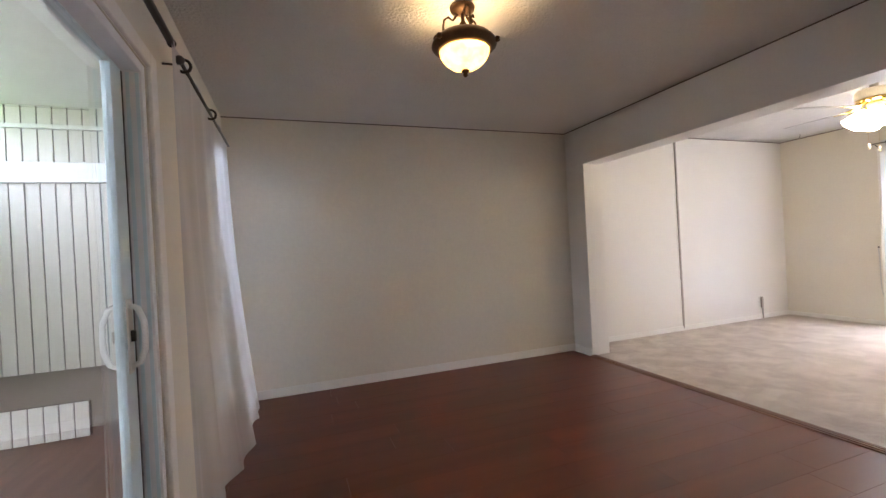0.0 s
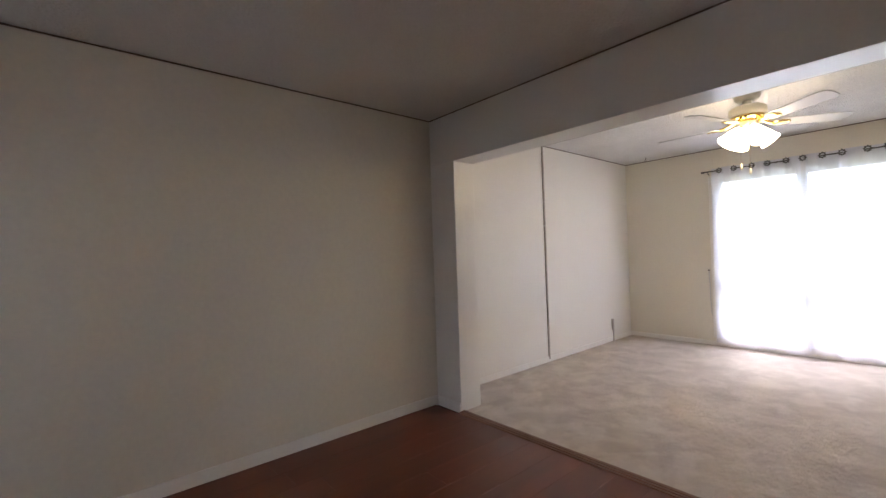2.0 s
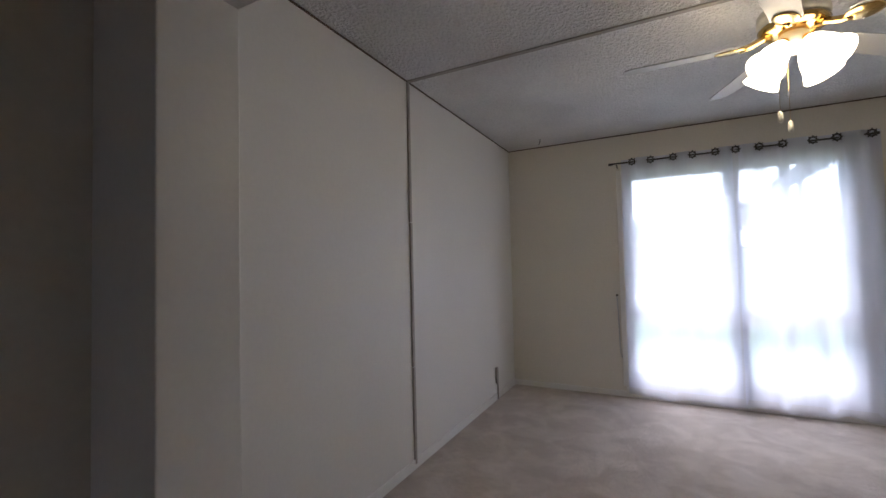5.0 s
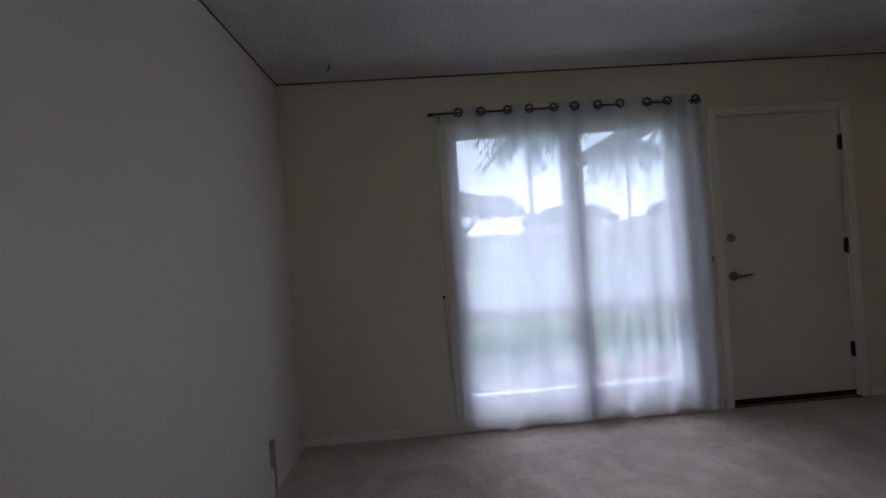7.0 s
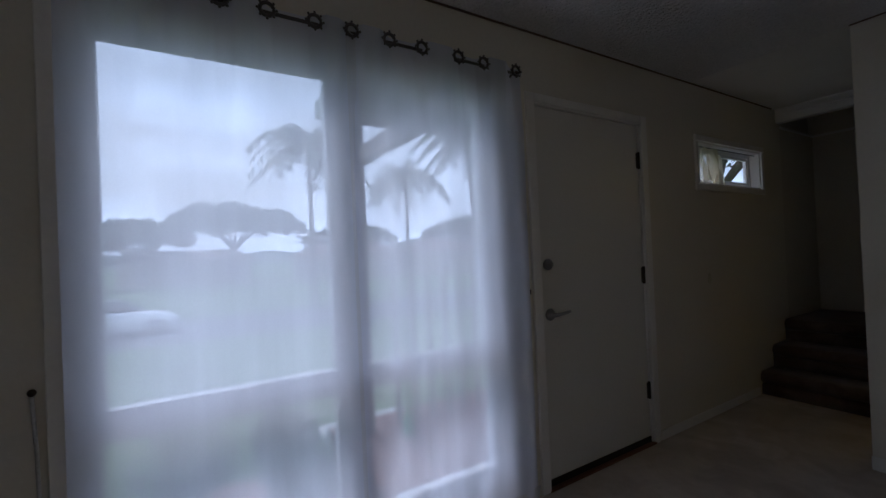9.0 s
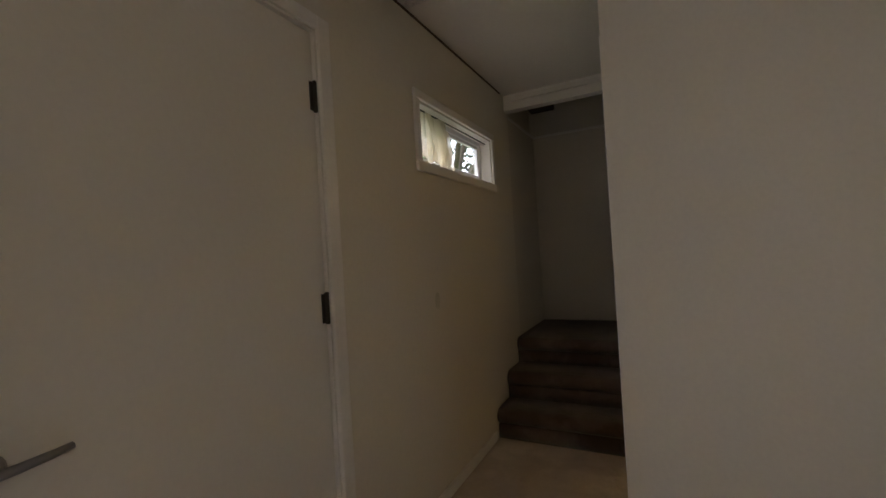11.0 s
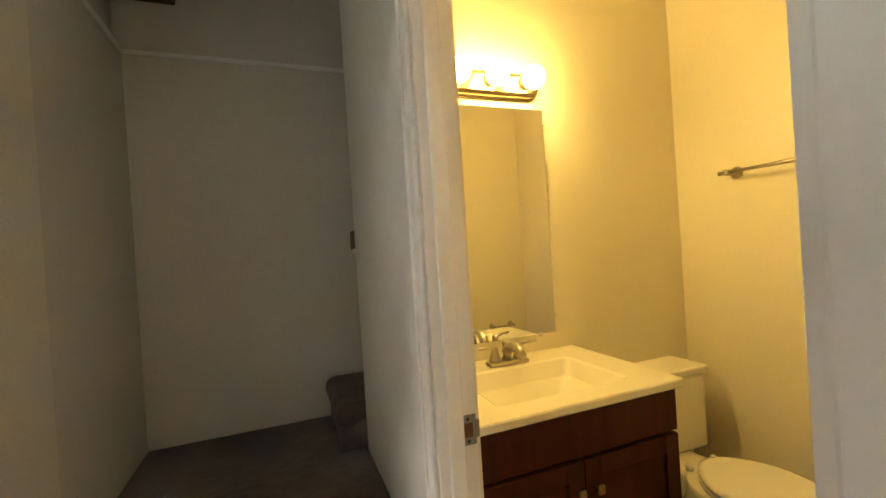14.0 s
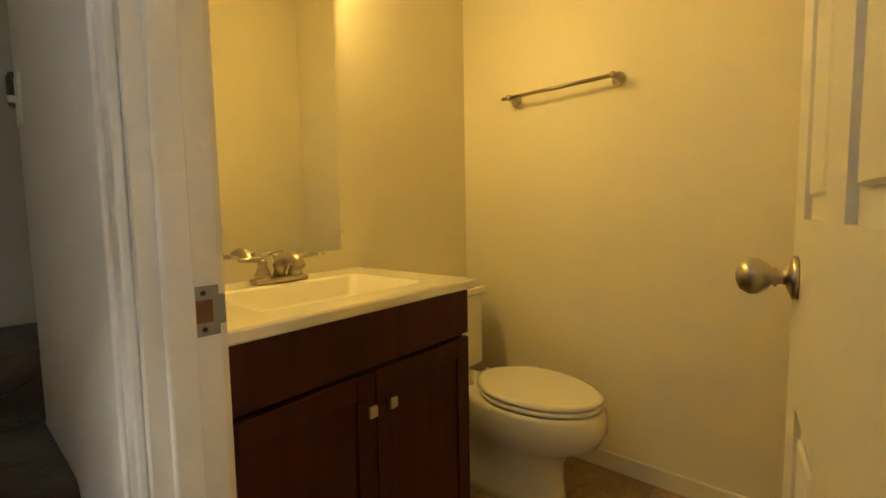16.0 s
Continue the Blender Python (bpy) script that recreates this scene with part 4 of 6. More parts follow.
part("finial", lathe_bm([(0.004, -0.307), (0.018, -0.312), (0.020, -0.320), (0.010, -0.328), (0.013, -0.338), (0.004, -0.347)], 16, (DX, DY, ZD)), M_BRONZE, lamp)
for k in range(3):
    a = radians(25 + 120 * k)
    ca, sa = math.cos(a), math.sin(a)
    pts = []
    for r, h in ((0.020, -0.030), (0.050, -0.060), (0.072, -0.040), (0.095, -0.050), (0.100, -0.085), (0.098, -0.130), (0.110, -0.165)):
        pts.append((DX + r * ca, DY + r * sa, ZD + h))
    part("scroll_arm", tube_bm(pts, 0.006, 8), M_BRONZE, lamp)
    curl = []
    for q in range(12):
        t_ = q / 11 * 1.6 * math.pi
        rr = 0.022 * (1 - 0.05 * q)
        curl.append((DX + (0.128 + rr * math.cos(t_)) * ca, DY + (0.128 + rr * math.cos(t_)) * sa, ZD - 0.135 + rr * math.sin(t_)))
    part("scroll", tube_bm(curl, 0.005, 8), M_BRONZE, lamp)
    part("knob", lathe_bm([(0.006, 0.0), (0.014, 0.006), (0.010, 0.014), (0.015, 0.020), (0.004, 0.028)], 10, (DX + 0.163 * math.cos(a + 1.0), DY + 0.163 * math.sin(a + 1.0), ZD - 0.205)), M_BRONZE, lamp)
for k in range(2):
    a = radians(80 + 180 * k)
    part("bulb", sphere_bm((DX + 0.05 * math.cos(a), DY + 0.05 * math.sin(a), ZD - 0.20), 0.022, (1, 1, 1.2), 12, 8), M_BULB, lamp, "lit bulb")

# ---- sliding door of the dining area ----
sd = thing("door_2", (XS - 0.07, 2.1, 0.0), "white framed sliding glass door to the lanai", "door", kind="structure")
part("casing", box_bm(XS, XS + 0.018, 3.26, 3.34, -0.005, 1.99, 0.005), M_TRIM, sd)
part("casing", box_bm(XS, XS + 0.018, 0.93, 1.00, -0.005, 1.99, 0.005), M_TRIM, sd)
part("casing", box_bm(XS, XS + 0.018, 1.00, 3.26, 1.93, 1.99, 0.005), M_TRIM, sd)
part("door_frame", frame_ring(XS - 0.12, XS - 0.004, 1.00, 3.26, 0.0, 1.93, 0.035, 0.004, wb=0.02), M_VINYLFRAME, sd)
leaf = part("sliding_leaf", sash_bm(0.040, 0.072, 2.10, 3.222, 0.025, 1.915, 0.075, 0.10, 0.085, 0.03), M_ALU, sd, "pale blue-grey aluminium leaf")
part("rubber_seal", box_bm(0.0725, 0.0755, 3.216, 3.222, 0.03, 1.89), M_RODMETAL, leaf, "dark rubber seal strip")
pane("pane", leaf, 0.056, 2.17, 3.13, 0.10, 1.89)
fixed = part("fixed_leaf", sash_bm(0.003, 0.035, 1.037, 2.16, 0.025, 1.915, 0.06, 0.06, 0.085, 0.03), M_ALU, sd)
pane("pane", fixed, 0.019, 1.09, 2.11, 0.10, 1.89)
# no recess is cut: grey strips give the frame groove's darker tone
for xx in (XS - 0.020, XS - 0.050):
    part("groove_shade_strip", box_bm(xx - 0.006, xx + 0.006, 3.2215, 3.2246, 0.03, 1.89), M_ALU, sd, "thin grey strip coloured as the shade in a frame groove")
for xx, sgn in ((0.072, 1), (0.040, -1)):
    part("pull_handle", tube_bm([(xx, 3.165, 1.05), (xx + sgn * 0.030, 3.165, 1.035), (xx + sgn * 0.046, 3.165, 0.99), (xx + sgn * 0.048, 3.165, 0.94), (xx + sgn * 0.046, 3.165, 0.89), (xx + sgn * 0.030, 3.165, 0.845), (xx, 3.165, 0.83)], 0.010, 10), M_PLASTIC, leaf, "white curved pull handle")
    part("handle_plate", box_bm(min(xx, xx + sgn * 0.006), max(xx, xx + sgn * 0.006), 3.145, 3.190, 0.81, 1.07, 0.002), M_PLASTIC, leaf)
part("latch", box_bm(0.078, 0.092, 3.158, 3.174, 0.92, 0.96, 0.003), M_DARKSTEEL, leaf)

wn = thing("window_3", (XS - 0.04, 4.80, 0.12), "tall white window with stacked panes behind the curtain", "window", kind="structure")
part("window_frame", frame_ring(XS - 0.06, XS - 0.003, 4.40, 5.20, 0.12, 2.0, 0.04, 0.004), M_VINYLFRAME, wn)
rows = (0.16, 0.38, 0.78, 1.19, 1.65, 1.96)
for z in rows[1:-1]:
    part("glazing_bar", box_bm(XS - 0.045, XS - 0.010, 4.44, 5.16, z - 0.016, z + 0.016, 0.003), M_VINYLFRAME, wn)
for k, (z0, z1) in enumerate(zip(rows, rows[1:])):
    pane("pane", wn, XS - 0.028, 4.44, 5.16, z0 + (0.016 if k else 0.0), z1 - (0.016 if k < 4 else 0.0))

lc = thing("sheer_curtain", (0.24, 4.2, 0.03), "white gathered voile curtain falling from a rod to the laminate floor", "curtain", "dining curtain")
cloth = drape(3.42, 4.98, 0.03, 2.11, 0.200, 4.5, 0.016, seed=5, hem=0.02, ny=170, nz=30, bunch=0.05)
for v in cloth.verts:
    u, w = min(1.0, max(0.0, (v.co.y - 3.42) / 1.56)), (2.11 - v.co.z) / 2.08
    v.co.x += 0.135 * w * w * min(1.0, 0.15 + 1.6 * u)
part("cloth", cloth, M_VOILE, lc)
part("edge_hem", drape(3.405, 3.43, 0.03, 2.11, 0.206, 0.4, 0.003, seed=5, ny=4, flare=0.02), M_SHEER_D, lc)
rb = thing("curtain_rod", (0.21, 4.2, 2.08), "pewter curtain rod with a ball finial and grommets", "curtain rod")
part("bar", tube_bm([(0.21, 3.50, 2.06), (0.21, 5.05, 2.07)], 0.008, 10), M_RODMETAL, rb)
part("finial", sphere_bm((0.21, 3.485, 2.06), 0.020, u=14, v=10), M_RODMETAL, rb)
part("bracket", tube_bm([(XS, 3.50, 2.045), (0.19, 3.50, 2.045), (0.21, 3.50, 2.056)], 0.005, 8), M_RODMETAL, rb)
for y in (3.55, 4.24):
    part("grommet", torus_bm((0.212, y, 2.062), 0.028, 0.007, 'Y', 18, 8), M_DARKSTEEL, rb, "dark round ring")
ra = thing("curtain_rod", (0.22, 2.2, 2.12), "dark curtain rod above the sliding door", "curtain rod")
part("bar", tube_bm([(0.19, 0.9, 2.12), (0.19, 3.45, 2.115)], 0.015, 10), M_DARKSTEEL, ra)
part("end_cap", sphere_bm((0.19, 3.452, 2.115), 0.018, u=12, v=8), M_DARKSTEEL, ra)
for y in (1.0, 3.02):
    part("bracket", box_bm(XS, 0.195, y - 0.012, y + 0.012, 2.082, 2.100, 0.003), M_BRASS, ra)

# cable cover low on the living room wall
cv = thing("cable_cover", (6.66, YL, 0.0), "narrow grey cable cover and jack low on the white wall", "cable cover")
part("cover", box_bm(6.652, 6.668, YL - 0.024, YL - 0.012, 0.005, 0.16, 0.003), M_BATTEN, cv)
part("jack_plate", box_bm(6.640, 6.676, YL - 0.022, YL, 0.15, 0.295, 0.005), M_BATTEN, cv, "slim grey jack plate")

# ---- bathroom doorway and door ----
dj = thing("door_3", (XB - 0.04, 0.26, 0.0), "open white six-panel bathroom door in a white frame", "door", kind="structure")
for x0, y0, y1 in ((XB2 + 0.002, -0.10, -0.085), (XB2 - 0.014, 0.598, 0.613)):
    part("jamb", box_bm(x0, XB + 0.001, y0, y1, -0.004, 2.04), M_TRIM, dj)
part("jamb", box_bm(XB2 - 0.014, XB + 0.001, -0.085, 0.598, 2.025, 2.04), M_TRIM, dj)
part("stop", box_bm(XB - 0.055, XB - 0.02, -0.085, -0.073, -0.004, 2.025, 0.003), M_TRIM, dj)
for a, b_, h in ((-0.232, -0.155, 0.012), (-0.154, -0.138, 0.019), (-0.137, -0.102, 0.013)):
    part("casing", box_bm(XB, XB + h, a, b_, -0.0, 2.10, 0.004), M_TRIM, dj)
for a, b_, h in ((0.613, 0.664, 0.012), (0.664, 0.702, 0.016)):
    part("casing", box_bm(XB, XB + h, a, b_, 0.0, 2.10, 0.004), M_TRIM, dj)
part("casing", box_bm(XB, XB + 0.014, -0.102, 0.613, 2.04, 2.10, 0.004), M_TRIM, dj)
sp = part("strike_plate", box_bm(6.253, 6.295, -0.0855, -0.083, 0.919, 0.985, 0.0012), M_STEEL, dj, "worn steel strike plate")
part("strike_lip", box_bm(6.245, 6.254, -0.088, -0.083, 0.932, 0.972, 0.002), M_STEEL, sp)
part("latch_hole", box_bm(6.262, 6.284, -0.0830, -0.0820, 0.937, 0.967), M_THRESH, sp, "raw wood in the latch hole")
for z in (0.928, 0.976):
    part("screw", lathe_bm([(0.0035, 0.0), (0.0035, 0.0012), (0.001, 0.0015)], 10, (6.273, -0.083, z), 'Y'), M_DARKSTEEL, sp)

# door leaf in its own axes: hinge edge at the origin, leaf along -x, 35 mm thick
DW, DH, DT = 0.655, 2.0, 0.035
leaf_pose = Matrix.Translation((6.262, 0.578, 0.012)) @ Matrix.Rotation(radians(5.0), 4, 'Z')


def six_panel(w, h, t):
    """Door slab with six recessed, raised-field panels on both faces."""
    b = box_bm(-w, 0, -t / 2 + 0.008, t / 2 - 0.008, 0, h)
    xs = [(-w, -w + 0.105), (-w / 2 - 0.05, -w / 2 + 0.05), (-0.105, 0)]
    zs = [(0, 0.20), (0.775, 1.045), (1.56, 1.66), (h - 0.11, h)]
    for sgn in (-1, 1):
        ya, yb = sorted((sgn * (t / 2 - 0.008), sgn * t / 2))
        yf = sorted((sgn * (t / 2 - 0.009), sgn * (t / 2 - 0.001)))
        for x0, x1 in xs:
            box_bm(x0, x1, ya, yb, 0, h, bm=b)
        for (xa, xb) in ((xs[0][1], xs[1][0]), (xs[1][1], xs[2][0])):
            for z0, z1 in zs:
                box_bm(xa, xb, ya, yb, z0, z1, bm=b)
            for i in range(3):
                fld = box_bm(xa + 0.030, xb - 0.030, yf[0], yf[1], zs[i][1] + 0.030, zs[i + 1][0] - 0.030, 0.0038, seg=1)
                merge(b, fld)
    return b


bm = six_panel(DW, DH, DT)
bm.transform(leaf_pose)
lf = part("door_leaf", bm, M_DOOR, dj)
for sgn in (-1, 1):
    kb = lathe_bm([(0.032, 0.0), (0.033, 0.006), (0.022, 0.010), (0.012, 0.014), (0.011, 0.022), (0.016, 0.026), (0.012, 0.030), (0.020, 0.036), (0.028, 0.048), (0.029, 0.058), (0.022, 0.070), (0.008, 0.076)], 28)
    kb.transform(leaf_pose @ Matrix.Translation((-DW + 0.065, sgn * DT / 2, 0.958)) @ Matrix.Rotation(radians(-90 * sgn), 4, 'X'))
    part("door_knob", kb, M_NICKEL, lf, "antique nickel ball knob")
for z in (0.25, 1.082, 1.78):
    hb = bmesh.new()
    outline = [(0.030, z - 0.0455)]
    for cz, a0 in ((z - 0.0455, 270), (z + 0.0455, 180)):
        for q in range(5):
            an = radians(a0 - 90 * q / 4)
            zc = cz + (0.014 if cz < z else -0.014)
            outline.append((-0.003 + 0.014 * math.cos(an), zc + 0.014 * math.sin(an)))
    outline.append((0.030, z + 0.0455))
    lo = [hb.verts.new((0.0, y_, z_)) for y_, z_ in outline]
    hi = [hb.verts.new((0.0025, y_, z_)) for y_, z_ in outline]
    hb.faces.new(lo)
    hb.faces.new(hi[::-1])
    for i in range(len(lo)):
        j = (i + 1) % len(lo)
        hb.faces.new((lo[i], hi[i], hi[j], lo[j]))
    bmesh.ops.recalc_face_normals(hb, faces=hb.faces)
    hb.transform(leaf_pose @ Matrix.Translation((0, 0.004, -0.007)))
    hg = part("hinge", hb, M_RODMETAL, lf, "dark antique metal hinge leaf with three screws")
    kn = lathe_bm([(0.005, z - 0.046), (0.006, z - 0.044), (0.006, z + 0.044), (0.005, z + 0.046)], 10, (0.007, 0.022, 0))
    kn.transform(leaf_pose @ Matrix.Translation((0, 0.004, -0.007)))
    part("knuckle", kn, M_RODMETAL, hg)
    for dz, dy in ((-0.036, 0.002), (0.0, -0.009), (0.036, 0.002)):
        sc_ = lathe_bm([(0.0042, 0.002), (0.004, 0.003), (0.0015, 0.0026)], 10, (0, dy, z + dz), 'X')
        sc_.transform(leaf_pose @ Matrix.Translation((0, 0.004, -0.007)))
        part("screw", sc_, M_DARKSTEEL, hg)

swt = thing("light_switch", (XB, -0.90, 1.30), "white plastic toggle light switch plate", "light switch")
pl = part("plate", box_bm(XB, XB + 0.006, -0.935, -0.865, 1.30, 1.415, 0.003), M_PLASTIC, swt)
part("toggle", box_bm(XB + 0.006, XB + 0.022, -0.906, -0.894, 1.35, 1.366, 0.002), M_PLASTIC, pl)
chime = thing("door_chime", (XB, -0.16, 2.20), "small white wall box with dark slots high beside the bathroom door", "wall box")
part("body", box_bm(XB, XB + 0.035, -0.33, -0.24, 2.14, 2.27, 0.006), M_PLASTIC, chime)
part("slot", box_bm(XB + 0.034, XB + 0.0362, -0.300, -0.262, 2.17, 2.185), M_BLACK, chime)
part("slot", box_bm(XB + 0.034, XB + 0.0362, -0.300, -0.262, 2.195, 2.21), M_BLACK, chime)
rail = thing("handrail_end", (XB, YE + 0.02, 1.40), "dark end of a handrail bracket at the wall corner", "handrail")
part("stub", box_bm(XB - 0.03, XB + 0.012, YE - 0.05, YE, 1.36, 1.44, 0.008), M_DARKGAP, rail)

# ---- vanity ----
VX0, VX1, VY = 5.463, 6.225, -0.255
van = thing("vanity_cabinet", (5.83, -0.5, 0.0), "dark cherry vanity cabinet with two shaker doors", "bathroom cabinet")
part("body", box_bm(VX0 + 0.022, VX1, YM, VY - 0.02, 0.09, 0.70, 0.002), M_VANITY, van)
part("side_panel", box_bm(VX0 + 0.006, VX0 + 0.022, YM, VY - 0.02, 0.0, 0.852, 0.002), M_VANITY, van)
part("toe_kick", box_bm(VX0 + 0.02, VX1, YM, VY - 0.08, -0.004, 0.09), M_VANITY, van)
part("false_drawer", box_bm(VX0 + 0.002, VX1 - 0.002, VY - 0.02, VY - 0.001, 0.715, 0.851, 0.002), M_VANITY, van)


def shaker(x0, x1, z0, z1):
    b = box_bm(x0, x1, VY - 0.019, VY - 0.008, z0, z1)
    w = 0.055
    box_bm(x0, x0 + w, VY - 0.008, VY, z0, z1, 0.002, bm=b)
    box_bm(x1 - w, x1, VY - 0.008, VY, z0, z1, 0.002, bm=b)
    box_bm(x0 + w, x1 - w, VY - 0.008, VY, z1 - w, z1, 0.002, bm=b)
    box_bm(x0 + w, x1 - w, VY - 0.008, VY, z0, z0 + w, 0.002, bm=b)
    return b


for x0, x1, kx in ((VX0 + 0.002, 5.838, 5.803), (5.842, VX1 - 0.002, 5.868)):
    d = part("cabinet_door", shaker(x0, x1, 0.10, 0.703), M_VANITY, van)
    k = part("cabinet_knob", box_bm(kx - 0.012, kx + 0.012, VY + 0.018, VY + 0.026, 0.606, 0.634, 0.003), M_NICKEL, d, "square brushed nickel knob")
    part("knob_stem", lathe_bm([(0.005, 0.0), (0.005, 0.019)], 10, (kx, VY, 0.62), 'Y'), M_NICKEL, k)

# countertop with a rectangular basin pressed into it
ct = thing("countertop", (5.82, -0.52, 0.854), "cream cultured marble vanity top with moulded rectangular basin", "countertop")
CX0, CX1, CY0, CY1, CZ = 5.438, 6.235, YM, -0.240, 0.879
BX0, BX1, BY0, BY1 = 5.58, 6.06, -0.655, -0.34
bm = bmesh.new()


def rect(x0, x1, y0, y1, z, r=0.0, n=5):
    pts = []
    for cx, cy, a0 in ((x1 - r, y1 - r, 0), (x0 + r, y1 - r, 90), (x0 + r, y0 + r, 180), (x1 - r, y0 + r, 270)):
        for k in range(n):
            a = radians(a0 + 90 * k / (n - 1))
            pts.append(bm.verts.new((cx + r * math.cos(a), cy + r * math.sin(a), z)))
    return pts


loops = [rect(CX0 + 0.004, CX1, CY0, CY1 - 0.004, CZ - 0.028, 0.004), rect(CX0, CX1, CY0, CY1, CZ - 0.024, 0.004), rect(CX0, CX1, CY0, CY1, CZ - 0.005, 0.004), rect(CX0 + 0.004, CX1, CY0, CY1 - 0.004, CZ, 0.004),
         rect(BX0 - 0.01, BX1 + 0.01, BY0 - 0.01, BY1 + 0.01, CZ, 0.03), rect(BX0, BX1, BY0, BY1, CZ - 0.006, 0.028),
         rect(BX0 + 0.03, BX1 - 0.03, BY0 + 0.03, BY1 - 0.025, CZ - 0.06, 0.03), rect(BX0 + 0.09, BX1 - 0.09, BY0 + 0.08, BY1 - 0.07, CZ - 0.11, 0.03)]
for a, b_ in zip(loops, loops[1:]):
    for k in range(len(a)):
        j = (k + 1) % len(a)
        f = bm.faces.new((a[k], a[j], b_[j], b_[k]))
        f.smooth = False
bm.faces.new(loops[-1])
bmesh.ops.recalc_face_normals(bm, faces=bm.faces)
part("top", bm, M_MARBLE, ct)
part("drain", lathe_bm([(0.022, 0.0), (0.024, 0.003), (0.012, 0.004), (0.010, 0.001)], 20, (5.82, -0.50, CZ - 0.110)), M_NICKEL, ct, "round nickel drain")

fc = thing("faucet", (5.80, -0.70, CZ), "brushed nickel two-handle centre-set faucet", "faucet")
base = box_bm(5.742, 5.912, -0.725, -0.672, CZ, CZ + 0.018, 0.008, seg=3)
part("base", base, M_NICKEL, fc)
part("spout", tube_bm([(5.827, -0.70, CZ + 0.015), (5.827, -0.695, CZ + 0.05), (5.827, -0.675, CZ + 0.072), (5.827, -0.64, CZ + 0.080), (5.827, -0.595, CZ + 0.070), (5.827, -0.580, CZ + 0.055)], 0.023, 14, taper=0.015), M_NICKEL, fc)
part("lift_rod", lathe_bm([(0.003, 0.0), (0.003, 0.06), (0.007, 0.066), (0.006, 0.074)], 10, (5.827, -0.722, CZ + 0.01)), M_NICKEL, fc)
for sgn in (-1, 1):
    hx = 5.827 + sgn * 0.052
    hd = part("handle_post", lathe_bm([(0.024, 0.015), (0.022, 0.03), (0.013, 0.055), (0.015, 0.066), (0.010, 0.074)], 16, (hx, -0.70, CZ)), M_NICKEL, fc)
    part("handle_lever", tube_bm([(hx, -0.70, CZ + 0.070), (hx + sgn * 0.03, -0.695, CZ + 0.074), (hx + sgn * 0.075, -0.685, CZ + 0.078)], 0.008, 10, taper=0.006), M_NICKEL, hd)

mr_ = thing("mirror", (5.79, YM, 0.95), "frameless rectangular wall mirror held by small clips", "mirror")
part("mirror_glass", box_bm(5.525, 6.06, YM + 0.002, YM + 0.007, 0.950, 1.918, 0.0015, seg=1), M_MIRROR, mr_)
for x, z in ((5.521, 1.86), (5.521, 1.02), (5.60, 0.947), (5.98, 0.947)):
    part("clip", box_bm(x - 0.008, x + 0.008, YM, YM + 0.012, z - 0.007, z + 0.007, 0.003), M_CLEAR, mr_)

lb = thing("vanity_light", (5.79, YM, 2.0), "brass vanity light bar with three lit globe bulbs", "wall lamp")
plate = bmesh.new()
pr = []
for yy, inset in ((0.0, 0.0), (0.012, 0.0), (0.020, 0.008), (0.030, 0.010), (0.036, 0.018), (0.040, 0.024)):
    ring = []
    hw, hh = 0.245 - inset, 0.058 - inset
    for k in range(32):
        a = 2 * math.pi * k / 32
        cx = math.copysign(hw - hh, math.cos(a)) if abs(math.cos(a)) > 1e-6 else 0
        ring.append(plate.verts.new((5.79 + cx + hh * math.cos(a), YM + yy, 2.005 + hh * math.sin(a))))
    pr.append(ring)
for a, b_ in zip(pr, pr[1:]):
    for k in range(32):
        plate.faces.new((a[k], a[(k + 1) % 32], b_[(k + 1) % 32], b_[k]))
plate.faces.new(pr[-1])
bmesh.ops.recalc_face_normals(plate, faces=plate.faces)
part("back_plate", plate, M_BRASS, lb, "stepped antique brass plate")
for x in (5.628, 5.792, 5.957):
    sk = part("socket", lathe_bm([(0.026, 0.036), (0.028, 0.045), (0.024, 0.065), (0.018, 0.07)], 18, (x, YM, 2.012), 'Y'), M_BRASS, lb)
    part("globe_bulb", sphere_bm((x, YM + 0.108, 2.012), 0.047, u=24, v=16), M_GLOBE, sk, "lit frosted globe bulb")

tb = thing("towel_bar", (XT, -0.27, 1.592), "brushed nickel towel bar on the bathroom wall", "towel bar")
part("bar", tube_bm([(XT + 0.068, -0.535, 1.592), (XT + 0.068, -0.02, 1.592)], 0.008, 12), M_NICKEL, tb)
for y in (-0.50, -0.045):
    part("post", lathe_bm([(0.026, 0.0), (0.027, 0.006), (0.014, 0.018), (0.011, 0.05), (0.013, 0.06), (0.013, 0.076), (0.006, 0.080)], 18, (XT, y, 1.592), 'X'), M_NICKEL, tb)
tp = thing("paper_holder", (4.98, YP - 0.115, 0.69), "brushed nickel toilet paper holder without a roll", "paper holder")
for x in (4.90, 5.07):
    part("post", lathe_bm([(0.022, 0.0), (0.022, -0.006), (0.010, -0.014), (0.010, -0.07), (0.006, -0.075)], 16, (x, YP - 0.115, 0.69), 'Y'), M_NICKEL, tp)
part("roller", tube_bm([(4.90, YP - 0.175, 0.69), (5.07, YP - 0.175, 0.69)], 0.008, 10), M_NICKEL, tp)

# ---- toilet ----
TX = 5.07
wc = thing("toilet", (TX, -0.4, 0.0), "white ceramic toilet with closed lid", "toilet")


def oval(cx, cy, a, bfront, bback, z, b, n=36, taper=0.0):
    vs = []
    for k in range(n):
        t_ = 2 * math.pi * k / n
        s, c = math.sin(t_), math.cos(t_)
        ex = 2.6 if s < 0 else 2.0
        x = a * math.copysign(abs(c) ** (2 / ex), c)
        y = (bfront if s > 0 else bback) * math.copysign(abs(s) ** (2 / ex), s)
        x *= 1 - taper * max(0.0, -s) ** 1.4
        vs.append(b.verts.new((cx + x, cy + y, z)))
    return vs


